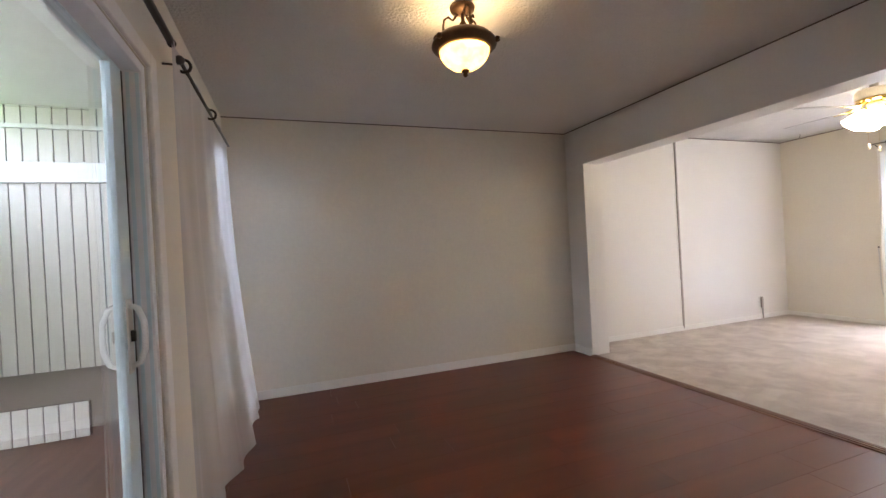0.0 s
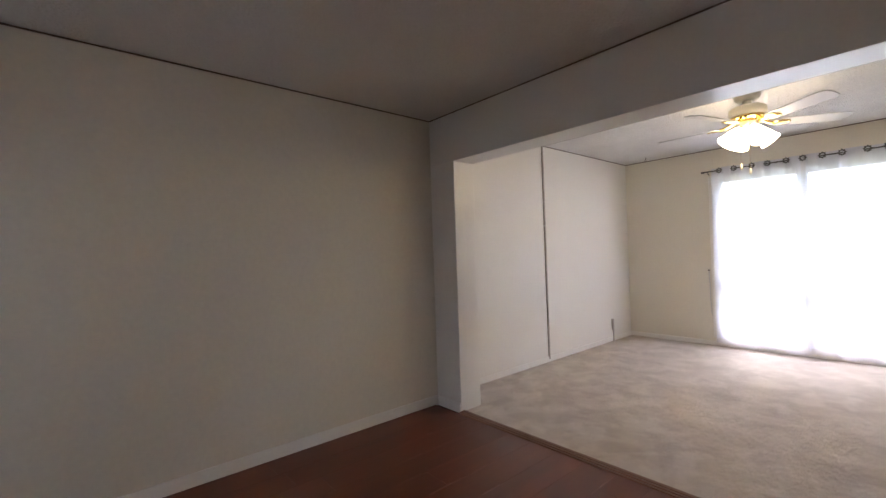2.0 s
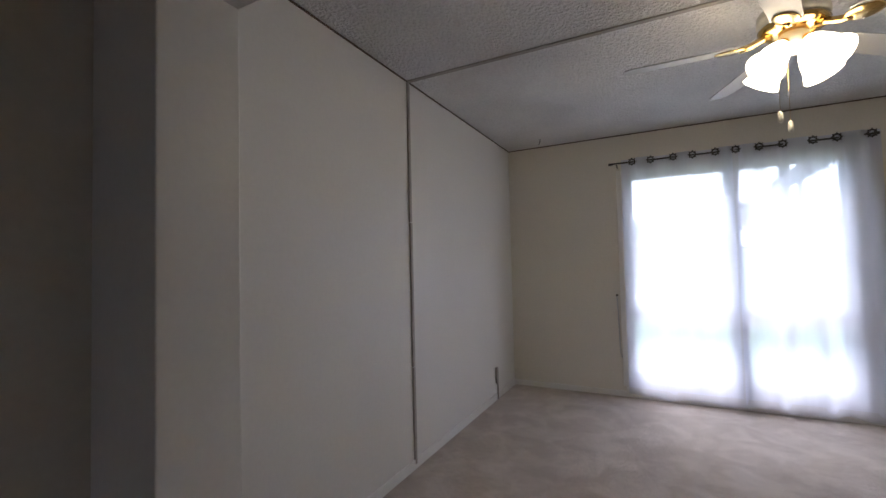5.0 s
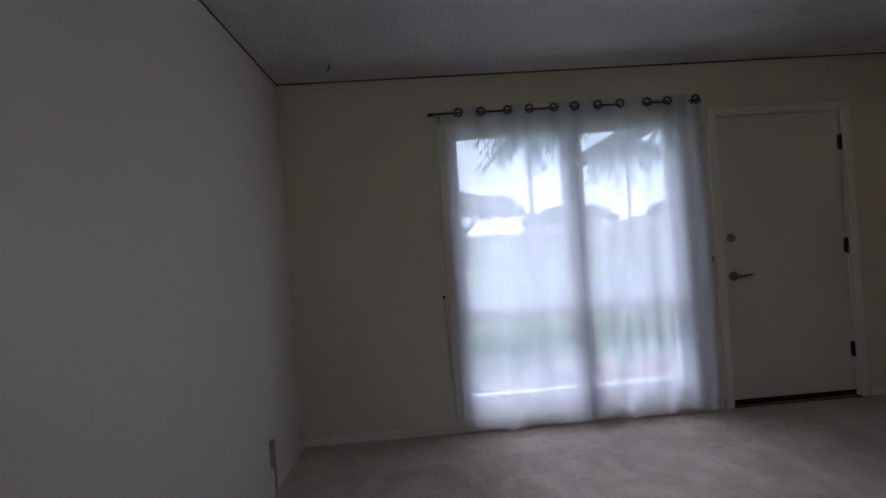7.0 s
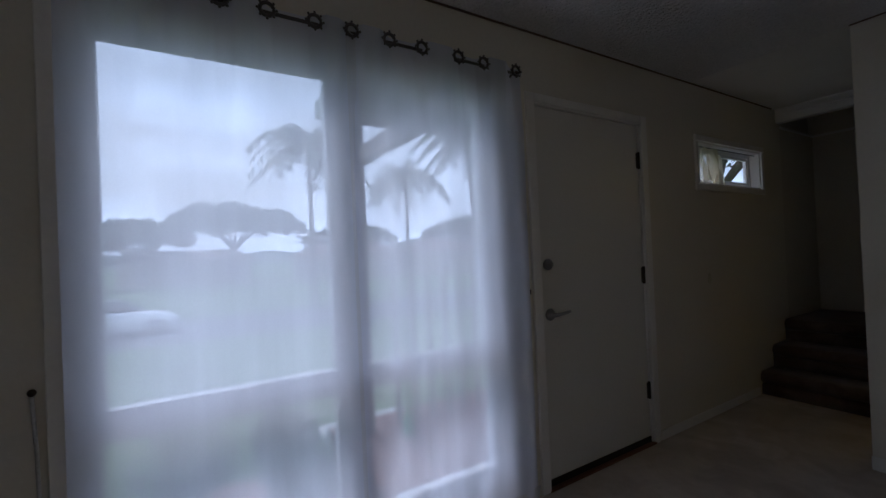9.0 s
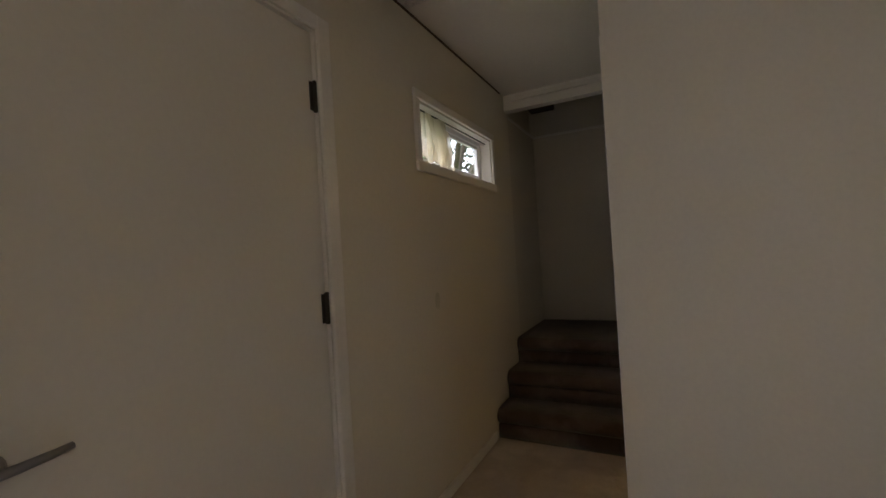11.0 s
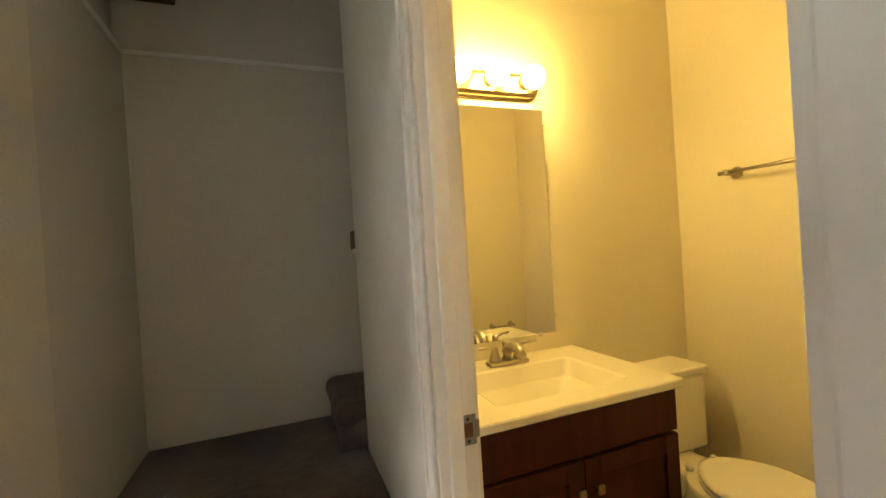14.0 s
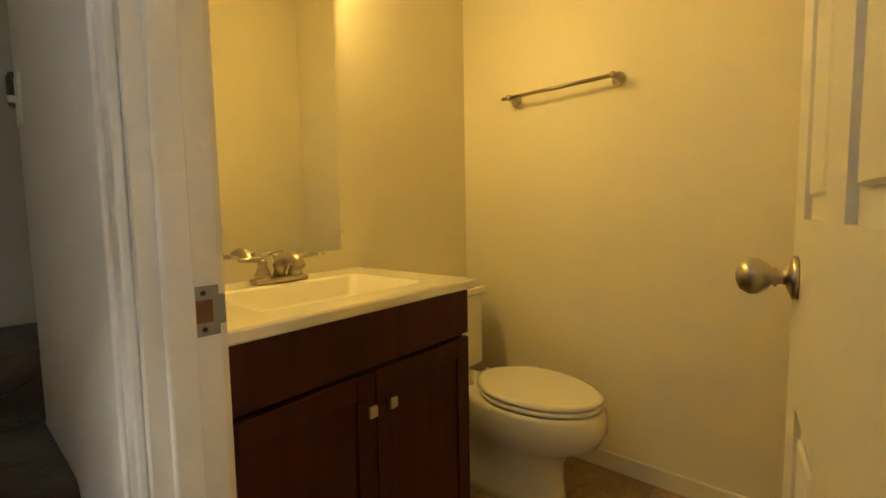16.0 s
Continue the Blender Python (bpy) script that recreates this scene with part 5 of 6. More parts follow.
def loft(loops, b, cap0=True, cap1=True):
    for p, q in zip(loops, loops[1:]):
        for k in range(len(p)):
            j = (k + 1) % len(p)
            f = b.faces.new((p[k], p[j], q[j], q[k]))
            f.smooth = True
    if cap0:
        b.faces.new(loops[0][::-1])
    if cap1:
        b.faces.new(loops[-1])
    bmesh.ops.recalc_face_normals(b, faces=b.faces)
    return b


b = bmesh.new()
loft([oval(TX, -0.36, 0.138, 0.25, 0.28, -0.004, b), oval(TX, -0.36, 0.130, 0.24, 0.28, 0.04, b), oval(TX, -0.35, 0.115, 0.225, 0.28, 0.11, b), oval(TX, -0.345, 0.116, 0.23, 0.28, 0.17, b), oval(TX, -0.32, 0.138, 0.255, 0.27, 0.215, b), oval(TX, -0.28, 0.176, 0.285, 0.26, 0.262, b), oval(TX, -0.26, 0.192, 0.290, 0.25, 0.31, b), oval(TX, -0.26, 0.192, 0.288, 0.24, 0.37, b), oval(TX, -0.26, 0.184, 0.276, 0.24, 0.386, b)], b)
part("bowl", b, M_CERAMIC, wc)
b = bmesh.new()
loft([oval(TX, -0.26, 0.180, 0.268, 0.215, 0.388, b, taper=0.42), oval(TX, -0.26, 0.186, 0.274, 0.22, 0.394, b, taper=0.42), oval(TX, -0.26, 0.186, 0.274, 0.22, 0.402, b, taper=0.42), oval(TX, -0.26, 0.180, 0.268, 0.215, 0.406, b, taper=0.42)], b)
part("seat", b, M_CERAMIC, wc)
b = bmesh.new()
loft([oval(TX, -0.26, 0.178, 0.268, 0.215, 0.409, b, taper=0.42), oval(TX, -0.26, 0.184, 0.275, 0.22, 0.414, b, taper=0.42), oval(TX, -0.26, 0.183, 0.274, 0.22, 0.424, b, taper=0.42), oval(TX, -0.26, 0.165, 0.255, 0.20, 0.430, b, taper=0.42)], b)
part("lid", b, M_CERAMIC, wc, "closed white lid")
for dx in (-0.07, 0.07):
    part("hinge_cap", lathe_bm([(0.014, 0.386), (0.015, 0.40), (0.011, 0.412)], 12, (TX + dx, -0.495, 0)), M_CERAMIC, wc)
part("tank", box_bm(TX - 0.19, TX + 0.20, YM + 0.02, YM + 0.20, 0.38, 0.715, 0.02, seg=3), M_CERAMIC, wc)
part("tank_lid", box_bm(TX - 0.20, TX + 0.212, YM + 0.012, YM + 0.212, 0.715, 0.75, 0.010, seg=3), M_CERAMIC, wc)
part("neck", box_bm(TX - 0.10, TX + 0.10, YM + 0.06, -0.45, 0.20, 0.385, 0.03, seg=3), M_CERAMIC, wc)

# ---- outside in front ----
def ground_z(x):
    if x < 9.6:
        return -0.45
    if x < 19:
        u = (x - 9.6) / 9.4
        return -0.45 - 0.95 * (u * u * (3 - 2 * u))
    return -1.40


b = bmesh.new()
xs = [-400, -60, -10, 0, 5, 7.33, 8, 9, 9.6, 10.5, 11.5, 12.5, 13.5, 14.5, 15.5, 16.5, 17.5, 19, 24, 40, 80, 160, 400, 900]
ys = [-900, -300, -120, -60, -30, -15, -8, -4, -2, 0, 2, 4, 6, 8, 12, 18, 30, 60, 120, 300, 900]
gv = [[b.verts.new((x, y, ground_z(x))) for y in ys] for x in xs]
for i in range(len(xs) - 1):
    for k in range(len(ys) - 1):
        f = b.faces.new((gv[i][k], gv[i + 1][k], gv[i + 1][k + 1], gv[i][k + 1]))
        f.smooth = True
solid("ground", b, M_GRASS, "green mown lawn sloping down to the street", "lawn")
solid("road", box_bm(22.5, 29.5, -160, 160, -1.45, -1.385), M_ROAD, "grey asphalt street beyond the lawn", "road")

# porch roof, post and rail
porch = thing("porch", (8.3, 1.2, -0.2), "brown timber front porch with sloping roof, post and handrail", "porch", kind="structure")
part("roof_boards", box_bm(7.33, 9.66, 0.95, 2.80, 2.66, 2.74, 0.004), M_PORCHWOOD, porch)
part("fascia", box_bm(7.33, 9.68, 2.802, 2.84, 2.63, 2.79, 0.004), M_WHITEWOOD, porch)
part("fascia", box_bm(9.662, 9.70, 0.95, 2.80, 2.63, 2.79, 0.004), M_PORCHWOOD, porch)
for yy in (2.70, 1.05):
    part("beam", box_bm(7.33, 9.37, yy - 0.05, yy + 0.05, 2.03, 2.15, 0.006), M_PORCHWOOD, porch)
    part("post", box_bm(8.91, 9.01, yy - 0.045, yy + 0.045, -0.2, 2.03, 0.006), M_PORCHWOOD, porch)
    part("post", box_bm(8.91, 9.01, yy - 0.045, yy + 0.045, 2.15, 2.66, 0.006), M_PORCHWOOD, porch)
part("handrail", box_bm(8.92, 9.0, 1.10, 2.54, 1.11, 1.15, 0.006), M_WHITEWOOD, porch)
for k in range(8):
    yy = 1.22 + 0.17 * k
    part("baluster", box_bm(8.945, 8.975, yy - 0.014, yy + 0.014, -0.2, 1.11), M_PORCHWOOD, porch)
part("deck_frame", box_bm(7.33, 9.2, 0.1, 2.95, -0.50, -0.225), M_PORCHWOOD, porch)
for k in range(20):
    part("deck_board", box_bm(7.335, 9.25, 2.95 - 0.145 * (k + 1) + 0.006, 2.95 - 0.145 * k, -0.224, -0.195, 0.003, seg=1), M_BRICKRED, porch)
for k in range(2):
    part("deck_step", box_bm(9.26 + 0.28 * k, 9.53 + 0.28 * k, 2.1, 2.9, -0.50 - 0.0 * k, -0.26 - 0.12 * k, 0.006), M_WHITEWOOD, porch)

bottle = thing("green_bottle", (8.7, 2.45, -0.195), "small green plastic bottle standing on the porch deck", "bottle")
part("body", lathe_bm([(0.035, 0.0), (0.04, 0.01), (0.04, 0.13), (0.018, 0.17), (0.016, 0.20), (0.004, 0.205)], 14, (8.7, 2.45, -0.195)), mat("green_plastic", (0.12, 0.5, 0.12), 0.35), bottle)
pot = thing("plant_pot", (8.45, 3.75, -0.45), "round terracotta pot in the flower bed", "plant pot")
part("pot", lathe_bm([(0.13, 0.0), (0.17, 0.26), (0.185, 0.26), (0.185, 0.30), (0.16, 0.30), (0.15, 0.24)], 20, (8.45, 3.75, -0.45)), M_TERRACOTTA, pot)


def leaf_clump(centre, size, count, rnd, leaf=0.08, flat=1.0, bm=None):
    b = bmesh.new() if bm is None else bm
    for _ in range(count):
        d = Vector((rnd.gauss(0, 1), rnd.gauss(0, 1), rnd.gauss(0, 1)))
        d.normalize()
        r = rnd.uniform(0.45, 1.0)
        p = Vector((centre[0] + d.x * size[0] * r, centre[1] + d.y * size[1] * r, centre[2] + d.z * size[2] * r))
        u = Vector((rnd.uniform(-1, 1), rnd.uniform(-1, 1), rnd.uniform(-1, 1) * flat)).normalized()
        v = u.cross(Vector((rnd.uniform(-1, 1), rnd.uniform(-1, 1), rnd.uniform(-1, 1)))).normalized()
        s = leaf * rnd.uniform(0.6, 1.4)
        q = [b.verts.new(p + u * s), b.verts.new(p + v * s * 0.5), b.verts.new(p - u * s), b.verts.new(p - v * s * 0.5)]
        b.faces.new(q)
    return b


rnd = random.Random(4)
for k, (bx, by, sz) in enumerate(((8.2, 4.35, 0.30), (8.5, 3.35, 0.26), (9.0, 4.0, 0.34), (9.3, 3.3, 0.28), (8.8, 4.9, 0.4))):
    bush = thing("flower_bush", (bx, by, -0.45), "low green garden bush with small white flowers", "bush", "flower bed bushes")
    part("leaves", leaf_clump((bx, by, -0.45 + sz * 0.9), (sz, sz, sz * 0.9), 420, rnd, 0.05), M_LEAF, bush)
    part("stems", tube_bm([(bx, by, -0.46), (bx + 0.03, by, -0.3), (bx, by + 0.02, -0.45 + sz)], 0.012, 6), M_BARK, bush)
    fl = bmesh.new()
    for _ in range(12):
        d = Vector((rnd.gauss(0, 1), rnd.gauss(0, 1), abs(rnd.gauss(0, 1)))).normalized()
        merge(fl, sphere_bm((bx + d.x * sz, by + d.y * sz, -0.45 + sz * 0.9 + d.z * sz * 0.9), 0.018, u=6, v=4))
    tagged(part("flowers", fl, M_FLOWER, bush), kind="stuff")


def monkeypod(x, y, gz, height, spread, seed):
    """Umbrella-crowned tree: short trunk, spreading limbs, shallow dome of leaf clumps."""
    rnd = random.Random(seed)
    t = thing("shade_tree", (x, y, gz), "wide umbrella-crowned shade tree with a dark trunk", "tree", "street trees")
    part("trunk", tube_bm([(x, y, gz - 0.2), (x + 0.1, y, gz + height * 0.2), (x, y + 0.2, gz + height * 0.42)], 0.4, 10, taper=0.28), M_BARK, t)
    limbs = bmesh.new()
    for k in range(9):
        a = 2 * math.pi * k / 9 + rnd.uniform(-0.2, 0.2)
        r = spread * rnd.uniform(0.55, 0.85)
        merge(limbs, tube_bm([(x, y, gz + height * 0.40), (x + r * 0.4 * math.cos(a), y + r * 0.4 * math.sin(a), gz + height * 0.62), (x + r * math.cos(a), y + r * math.sin(a), gz + height * 0.76)], 0.18, 6, taper=0.05))
    part("limbs", limbs, M_BARK, t)
    crown = bmesh.new()
    for _ in range(190):
        a, r = rnd.uniform(0, 6.28), spread * math.sqrt(rnd.uniform(0, 1))
        top = gz + height * (0.64 + 0.36 * math.sqrt(max(0, 1 - (r / spread) ** 2)) * rnd.uniform(0.45, 1.0))
        leaf_clump((x + r * math.cos(a), y + r * math.sin(a), top - height * 0.07), (spread * 0.16, spread * 0.16, height * 0.07), 42, rnd, 0.30, bm=crown)
    part("crown", crown, M_LEAF_HAZED, t)
    return t


monkeypod(64, -1.5, -1.40, 10.5, 8.0, 1)
monkeypod(70, 9.5, -1.40, 8.8, 6.5, 2)
monkeypod(58, -34, -1.40, 8.5, 7.5, 3)
monkeypod(80, -22, -1.40, 9.0, 8.0, 6)


def palm(x, y, gz, height, seed, size=2.3):
    rnd = random.Random(seed)
    t = thing("palm_tree", (x, y, gz), "slender coconut palm with drooping fronds", "palm tree", "palms")
    lean = rnd.uniform(-0.5, 0.5)
    part("trunk", tube_bm([(x, y, gz - 0.2), (x + 0.1, y + lean * 0.3, gz + height * 0.4), (x + 0.1, y + lean, gz + height)], 0.17, 8, taper=0.10), M_BARK, t)
    top = Vector((x + 0.1, y + lean, gz + height))
    fr = bmesh.new()
    for k in range(34):
        a = 2 * math.pi * k / 34 + rnd.uniform(-0.15, 0.15)
        rise = rnd.uniform(-0.2, 0.9)
        L = size * rnd.uniform(0.8, 1.15)
        d = Vector((math.cos(a), math.sin(a), 0))
        spine = []
        for i in range(9):
            u = i / 8
            spine.append(top + d * L * u + Vector((0, 0, L * (rise * u - (0.75 + 0.35 * rise) * u * u))))
        side = d.cross(Vector((0, 0, 1)))
        for i in range(8):
            p0, p1 = spine[i], spine[i + 1]
            for sgn in (-1, 1):
                for h in (0.0, 0.5):
                    q = p0.lerp(p1, h)
                    w = 0.58 * size / 2.3 * (1 - 0.6 * abs(2 * (i / 8) - 0.8))
                    tip = q + side * sgn * w + (p1 - p0) * 0.7 + Vector((0, 0, -w * 0.55))
                    fr.faces.new([fr.verts.new(q), fr.verts.new(q.lerp(p1, 0.45)), fr.verts.new(tip)])
        merge(fr, tube_bm(spine, 0.03, 4, taper=0.008))
    part("fronds", fr, M_PALM, t)
    return t


palm(29.5, -2.2, -1.40, 9.4, 11, 3.4)
palm(36, -11.5, -1.40, 9.3, 12, 3.7)
palm(22.5, -8.6, -1.40, 8.4, 15, 2.7)
palm(20.5, -10.6, -1.40, 7.2, 13, 2.3)


def house(x, y, gz, w, d, h, seed):
    t = thing("far_house", (x, y, gz), "low beige bungalow with a brown pitched roof across the street", "house", "houses across the street")
    part("wall", box_bm(x - d / 2, x + d / 2, y - w / 2, y + w / 2, gz, gz + h), M_HOUSE, t)
    b = bmesh.new()
    e = 0.6
    vs = [b.verts.new(p) for p in ((x - d / 2 - e, y - w / 2 - e, gz + h), (x + d / 2 + e, y - w / 2 - e, gz + h), (x + d / 2 + e, y + w / 2 + e, gz + h), (x - d / 2 - e, y + w / 2 + e, gz + h), (x, y - w / 2 + 1.5, gz + h + 1.6), (x, y + w / 2 - 1.5, gz + h + 1.6))]
    for f in ((0, 1, 2, 3), (0, 4, 1), (1, 4, 5, 2), (2, 5, 3), (3, 5, 4, 0)):
        b.faces.new([vs[i] for i in f])
    bmesh.ops.recalc_face_normals(b, faces=b.faces)
    part("roof", b, M_ROOF, t)
    n = max(2, int(w / 4))
    for k in range(n):
        yy = y - w / 2 + w * (k + 0.5) / n
        wd = part("window", box_bm(x - d / 2 - 0.06, x - d / 2 - 0.01, yy - 0.7, yy + 0.7, gz + 0.9, gz + 2.1, 0.02), M_WHITEWOOD, t)
        part("pane", box_bm(x - d / 2 - 0.08, x - d / 2 - 0.062, yy - 0.6, yy + 0.6, gz + 1.0, gz + 2.0), M_CARGLASS, wd)
    return t


for hx, hy, hw in ((62, 24, 13), (74, 3.5, 15), (60, -14.5, 12), (55, -27, 11), (66, -45, 14), (46, -38, 10)):
    house(hx, hy, -1.40, hw, 9, 3.0, 1)

# low far hills
b = bmesh.new()
low, high = [], []
for k in range(81):
    a = radians(-80 + 160 * k / 80)
    r = 700
    h = 14 + 22 * (0.5 + 0.5 * math.sin(k * 0.31 + 1.0)) * (0.6 + 0.4 * math.sin(k * 0.11)) + 3 * math.sin(k * 1.3)
    low.append(b.verts.new((r * math.cos(a), r * math.sin(a), -4)))
    high.append(b.verts.new((r * math.cos(a) + 60, r * math.sin(a), max(6, h))))
for k in range(80):
    b.faces.new((low[k], low[k + 1], high[k + 1], high[k]))
solid("backdrop_hills", b, M_HILL, "low hazy green hills on the horizon", "hills")


def car_profile(sections, b):
    loops = []
    for x, pts in sections:
        loops.append([b.verts.new((x, y, z)) for y, z in pts])
    for p, q in zip(loops, loops[1:]):
        for k in range(len(p)):
            j = (k + 1) % len(p)
            f = b.faces.new((p[k], p[j], q[j], q[k]))
            f.smooth = True
    b.faces.new(loops[0][::-1])
    b.faces.new(loops[-1])
    bmesh.ops.recalc_face_normals(b, faces=b.faces)
    return b


car_at = Matrix.Translation((25.9, 6.4, -1.385)) @ Matrix.Rotation(radians(-84), 4, 'Z')
car = thing("parked_car", (25.9, 6.4, -1.385), "white hatchback car parked on the street", "car")


def hull(hw, z0, z1):
    return [(-hw * 0.92, z0), (hw * 0.92, z0), (hw, z0 + (z1 - z0) * 0.35), (hw * 0.97, z0 + (z1 - z0) * 0.8), (hw * 0.85, z1), (-hw * 0.85, z1), (-hw * 0.97, z0 + (z1 - z0) * 0.8), (-hw, z0 + (z1 - z0) * 0.35)]


b = car_profile([(-2.15, hull(0.72, 0.35, 0.75)), (-2.05, hull(0.82, 0.25, 0.92)), (-1.2, hull(0.87, 0.2, 0.98)), (0.6, hull(0.88, 0.2, 0.96)), (1.2, hull(0.87, 0.2, 0.90)), (1.9, hull(0.82, 0.22, 0.76)), (2.15, hull(0.70, 0.30, 0.60))], bmesh.new())
b.transform(car_at)
body = part("body", b, M_CARPAINT, car)
b = car_profile([(-1.95, hull(0.66, 0.9, 0.98)), (-1.35, hull(0.68, 0.9, 1.40)), (-0.2, hull(0.68, 0.9, 1.45)), (0.35, hull(0.66, 0.9, 1.38)), (1.15, hull(0.68, 0.86, 0.92))], bmesh.new())
b.transform(car_at)
cab = part("cabin_glass", b, M_CARGLASS, car, "dark windows with reflected sky put into their colour")
b = car_profile([(-1.45, hull(0.60, 1.37, 1.42)), (-1.2, hull(0.62, 1.38, 1.455)), (-0.2, hull(0.62, 1.40, 1.475)), (0.30, hull(0.58, 1.36, 1.41))], bmesh.new())
b.transform(car_at)
part("roof", b, M_CARPAINT, car)
for px in (-1.3, -0.25):
    for sgn in (-1, 1):
        b = tube_bm([(px + 0.1, sgn * 0.68, 0.95), (px - 0.05, sgn * 0.61, 1.40)], 0.05, 6)
        b.transform(car_at)
        part("pillar", b, M_CARPAINT, car)
for px in (-1.35, 1.35):
    for sgn in (-1, 1):
        b = lathe_bm([(0.20, -0.10), (0.31, -0.10), (0.32, -0.06), (0.32, 0.06), (0.31, 0.10), (0.20, 0.10)], 24, (px, sgn * 0.78, 0.32), 'Y')
        b.transform(car_at)
        w = part("wheel", b, M_TYRE, car)
        b = lathe_bm([(0.05, 0.0), (0.19, 0.005), (0.20, -0.02)], 16, (px, sgn * 0.885, 0.32), 'Y')
        b.transform(car_at)
        part("rim", b, M_STEEL, w)
for sgn in (-1, 1):
    b = sphere_bm((2.02, sgn * 0.62, 0.62), 0.12, (0.7, 1.2, 0.6), 12, 8)
    b.transform(car_at)
    part("headlight", b, M_CLEAR, car)

# tree outside the small window
rnd = random.Random(9)
GX, GY = 9.5, -4.3
nt_ = thing("garden_tree", (GX, GY, -0.45), "leafy garden tree with dark forking limbs beside the house", "tree")
part("trunk", tube_bm([(GX, GY, -0.6), (GX - 0.1, GY + 0.1, 0.9), (GX, GY, 2.3)], 0.16, 8, taper=0.11), M_BARK, nt_)
lm = bmesh.new()
tips = []
for k in range(11):
    a = k * 0.571 + rnd.uniform(-0.2, 0.2)
    r, top = rnd.uniform(1.3, 2.2), rnd.uniform(2.9, 4.6)
    mid = (GX + 0.5 * r * math.cos(a), GY + 0.5 * r * math.sin(a), 2.2 + (top - 2.2) * 0.65)
    end = (GX + r * math.cos(a), GY + r * math.sin(a), top)
    merge(lm, tube_bm([(GX, GY, 2.1), mid, end], 0.06, 6, taper=0.018))
    tips += [mid, end]
    for q in range(4):
        b_ = a + rnd.uniform(-0.9, 0.9)
        twig = (mid[0] + 0.8 * math.cos(b_), mid[1] + 0.8 * math.sin(b_), mid[2] + rnd.uniform(-0.3, 0.7))
        merge(lm, tube_bm([mid, twig], 0.022, 5, taper=0.008))
        tips.append(twig)
part("limbs", lm, M_BARK, nt_)
cr = bmesh.new()
for p in tips:
    for _ in range(3):
        leaf_clump((p[0] + rnd.gauss(0, 0.3), p[1] + rnd.gauss(0, 0.3), p[2] + rnd.gauss(0, 0.22)), (0.36, 0.36, 0.16), 40, rnd, 0.060, bm=cr)
part("crown", cr, M_LEAF, nt_)

# ---- lanai side ----
lan = thing("lanai_end_wall", (-1.7, 8.6, -0.2), "cream vertical-board wall with white rails at the lanai's end", "facade", kind="structure")
part("backing", box_bm(-3.5, XS - 0.15, 8.62, 8.72, -0.45, 3.4), M_JOINT, lan)
for k in range(21):
    x = -3.5 + 0.167 * k
    part("board", box_bm(x + 0.008, x + 0.159, 8.60, 8.62, -0.2, 3.4), M_SIDING, lan)
part("rail", box_bm(-3.5, XS - 0.15, 8.55, 8.60, 2.35, 2.63, 0.006), M_WHITEWOOD, lan)
part("rail", box_bm(-3.5, XS - 0.15, 8.55, 8.60, 3.08, 3.14, 0.006), M_WHITEWOOD, lan)
# added side wall: the gap above it sets how much daylight enters
solid("lanai_shade_wall_side", box_bm(-3.6, -3.5, -1.0, 8.72, -0.45, 2.45), M_SIDING, "cream side wall added to limit the lanai's daylight", "wall")
# added out of view to block daylight from the open near end
solid("lanai_shade_wall_near", box_bm(-3.6, XS - 0.15, -1.1, -1.003, -0.45, 3.4), M_SIDING, "unseen cream wall added to block daylight from the lanai", "wall")
solid("lanai_house_wall", box_bm(-0.14, 0.0, YD + 0.1, 8.6, -0.45, 3.4), M_SIDING, "cream house wall beside the lanai", "wall")
# added roof that keeps the sky's light off deck and siding
solid("lanai_shade_roof", box_bm(-3.9, XS - 0.15, -1.0, 8.9, 3.4, 3.5), M_WHITEWOOD, "white painted roof added to shade the lanai", "roof")
solid("lanai_deck", box_bm(-3.5, XS - 0.141, -1.0, 6.0, -0.5, -0.20), M_DECK, "dark brown painted lanai deck", "deck")
solid("lanai_deck_far", box_bm(-3.5, XS - 0.141, 6.004, 8.6, -0.5, -0.203), M_PORCHWOOD, "paler brown end of the lanai deck", "deck")
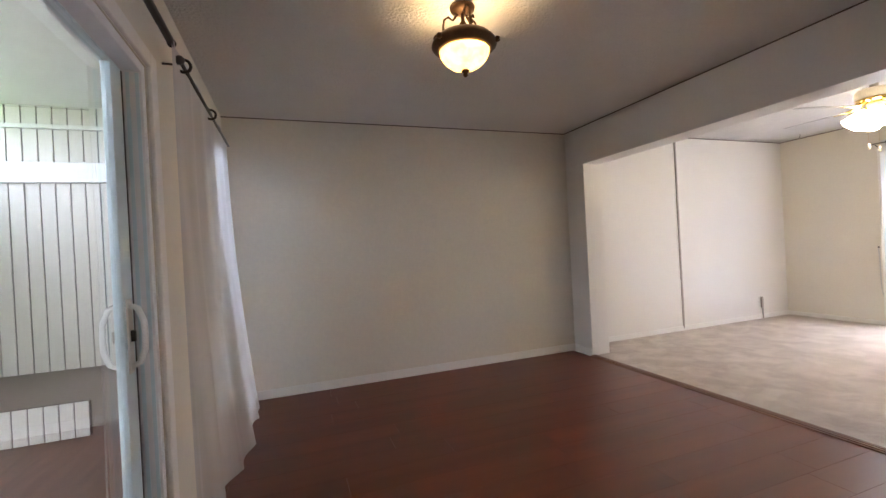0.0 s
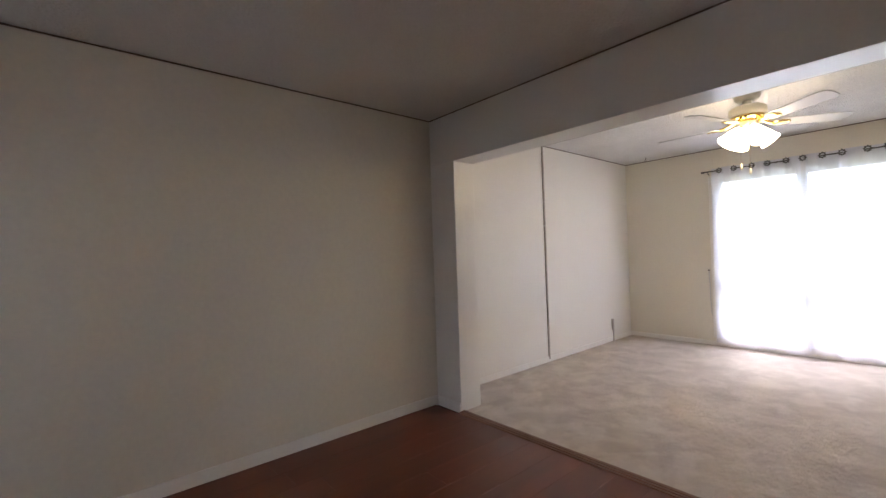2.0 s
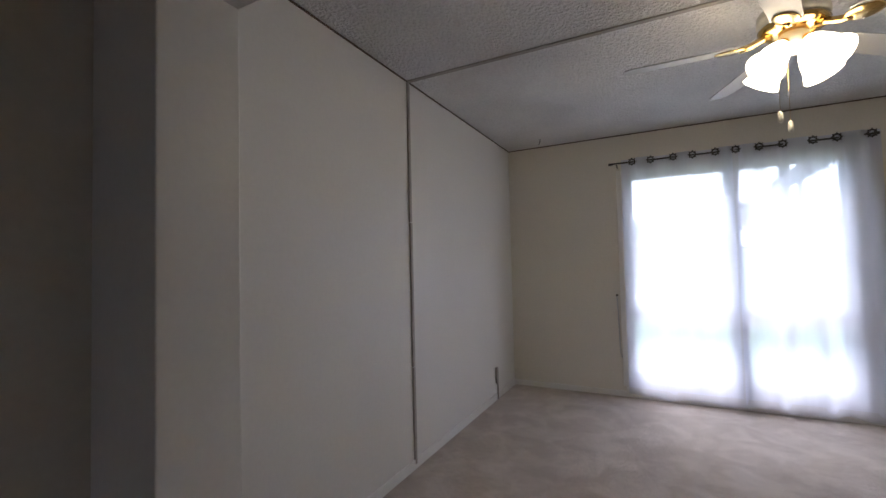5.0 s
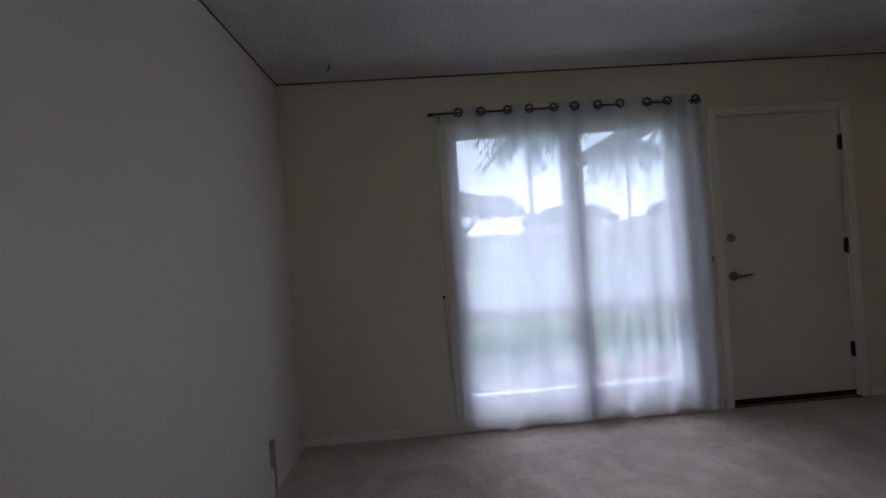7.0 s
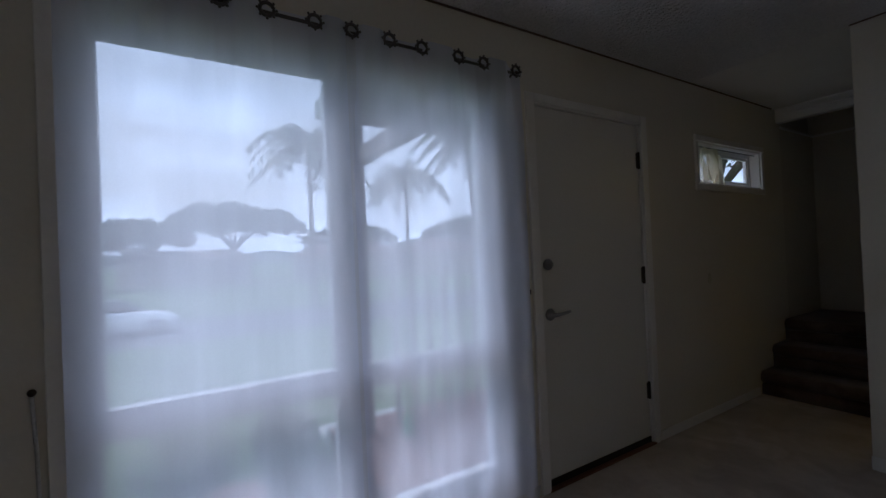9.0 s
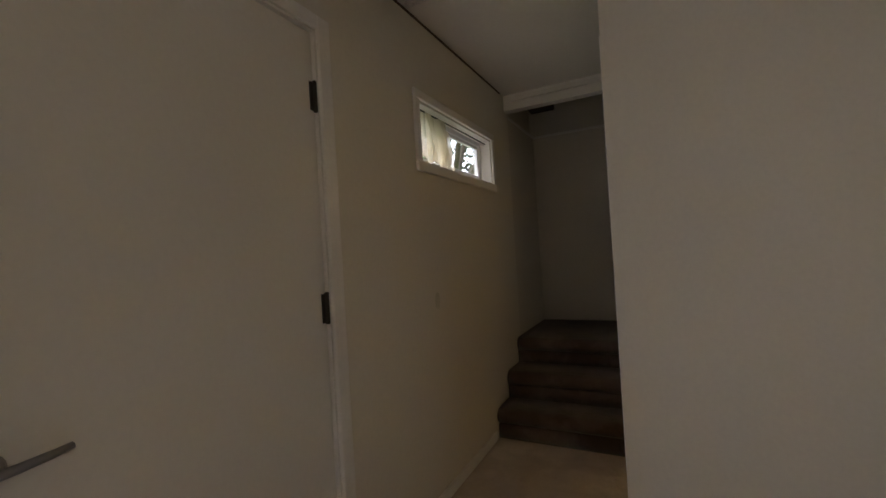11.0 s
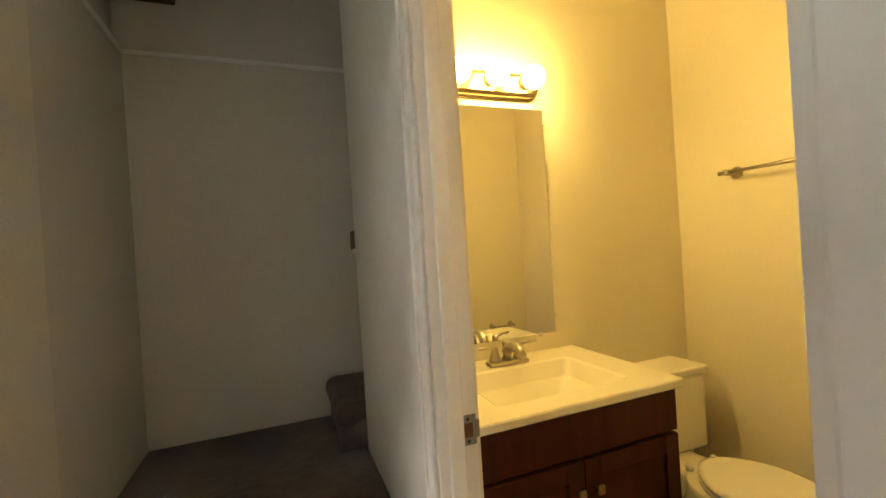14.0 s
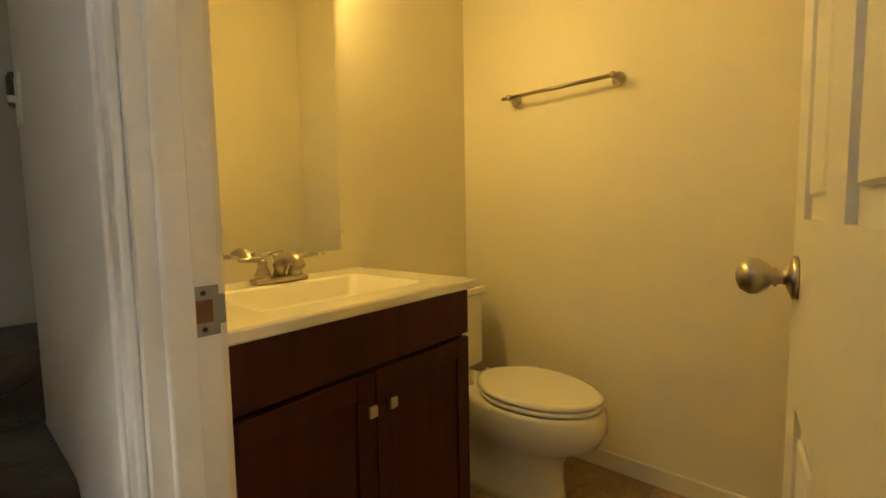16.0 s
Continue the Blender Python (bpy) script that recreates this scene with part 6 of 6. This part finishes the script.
low = thing("ribbed_panel", (-1.7, 5.72, -0.2), "low pale ribbed panel standing on the brown deck", "panel")
part("backing", box_bm(-2.4, -1.0, 5.694, 5.73, -0.2, 0.086, 0.002), M_JOINT, low)
for k in range(14):
    x = -2.4 + 0.1 * k
    part("rib", box_bm(x + 0.005, x + 0.095, 5.682, 5.694, -0.2, 0.086, 0.002, seg=1), M_SIDING, low)

# ---- floor pieces ----
def shared_piece(name, me, at, parent):
    ob = new(name, me)
    ob.matrix_basis = Matrix.Translation(at)
    ob.parent = parent
    return ob


floor = thing("floor_dining", (0, 0, 0), "glossy red-brown cherry laminate plank floor", "floor", kind="structure")
PW, PL = 0.192, 1.21
plank_cache = {}


def plank_mesh(L, w):
    key = (round(L, 3), round(w, 3))
    if key not in plank_cache:
        me = mesh_of("plank", box_bm(0.0004, L - 0.0004, 0.0004, w - 0.0004, -0.008, 0.0, 0.0006, seg=1))
        me.materials.append(M_LAMINATE)
        plank_cache[key] = me
    return plank_cache[key]


rnd = random.Random(31)
y = YP
while y < YD - 0.012:
    w = min(PW, YD - 0.012 - y)
    x = XS - rnd.uniform(0.1, 1.1)
    while x < 3.462:
        x0, x1 = max(x, XS), min(x + PL, 3.462)
        if x1 - x0 > 0.03:
            shared_piece("plank", plank_mesh(x1 - x0, w), (x0, y, 0), floor)
        x += PL
    y += PW

bf = thing("floor_bathroom", (0, 0, 0), "brown mottled stone-look tile floor", "floor", kind="structure")
TS = 0.305
tile_me = {}
nx = int((XB2 - XT) / TS) + 1
ny = int((YP - 0.115 - YM) / TS) + 1
for i in range(nx):
    for k in range(ny):
        x0, y0 = XT + i * TS, YM + k * TS
        w, d = min(TS, XB2 - x0), min(TS, YP - 0.115 - y0)
        if w < 0.02 or d < 0.02:
            continue
        key = (round(w, 3), round(d, 3))
        if key not in tile_me:
            me = mesh_of("tile", box_bm(0.0015, w - 0.0015, 0.0015, d - 0.0015, -0.006, 0.0, 0.001, seg=1))
            me.materials.append(M_TILE)
            tile_me[key] = me
        shared_piece("tile", tile_me[key], (x0, y0, 0), bf)
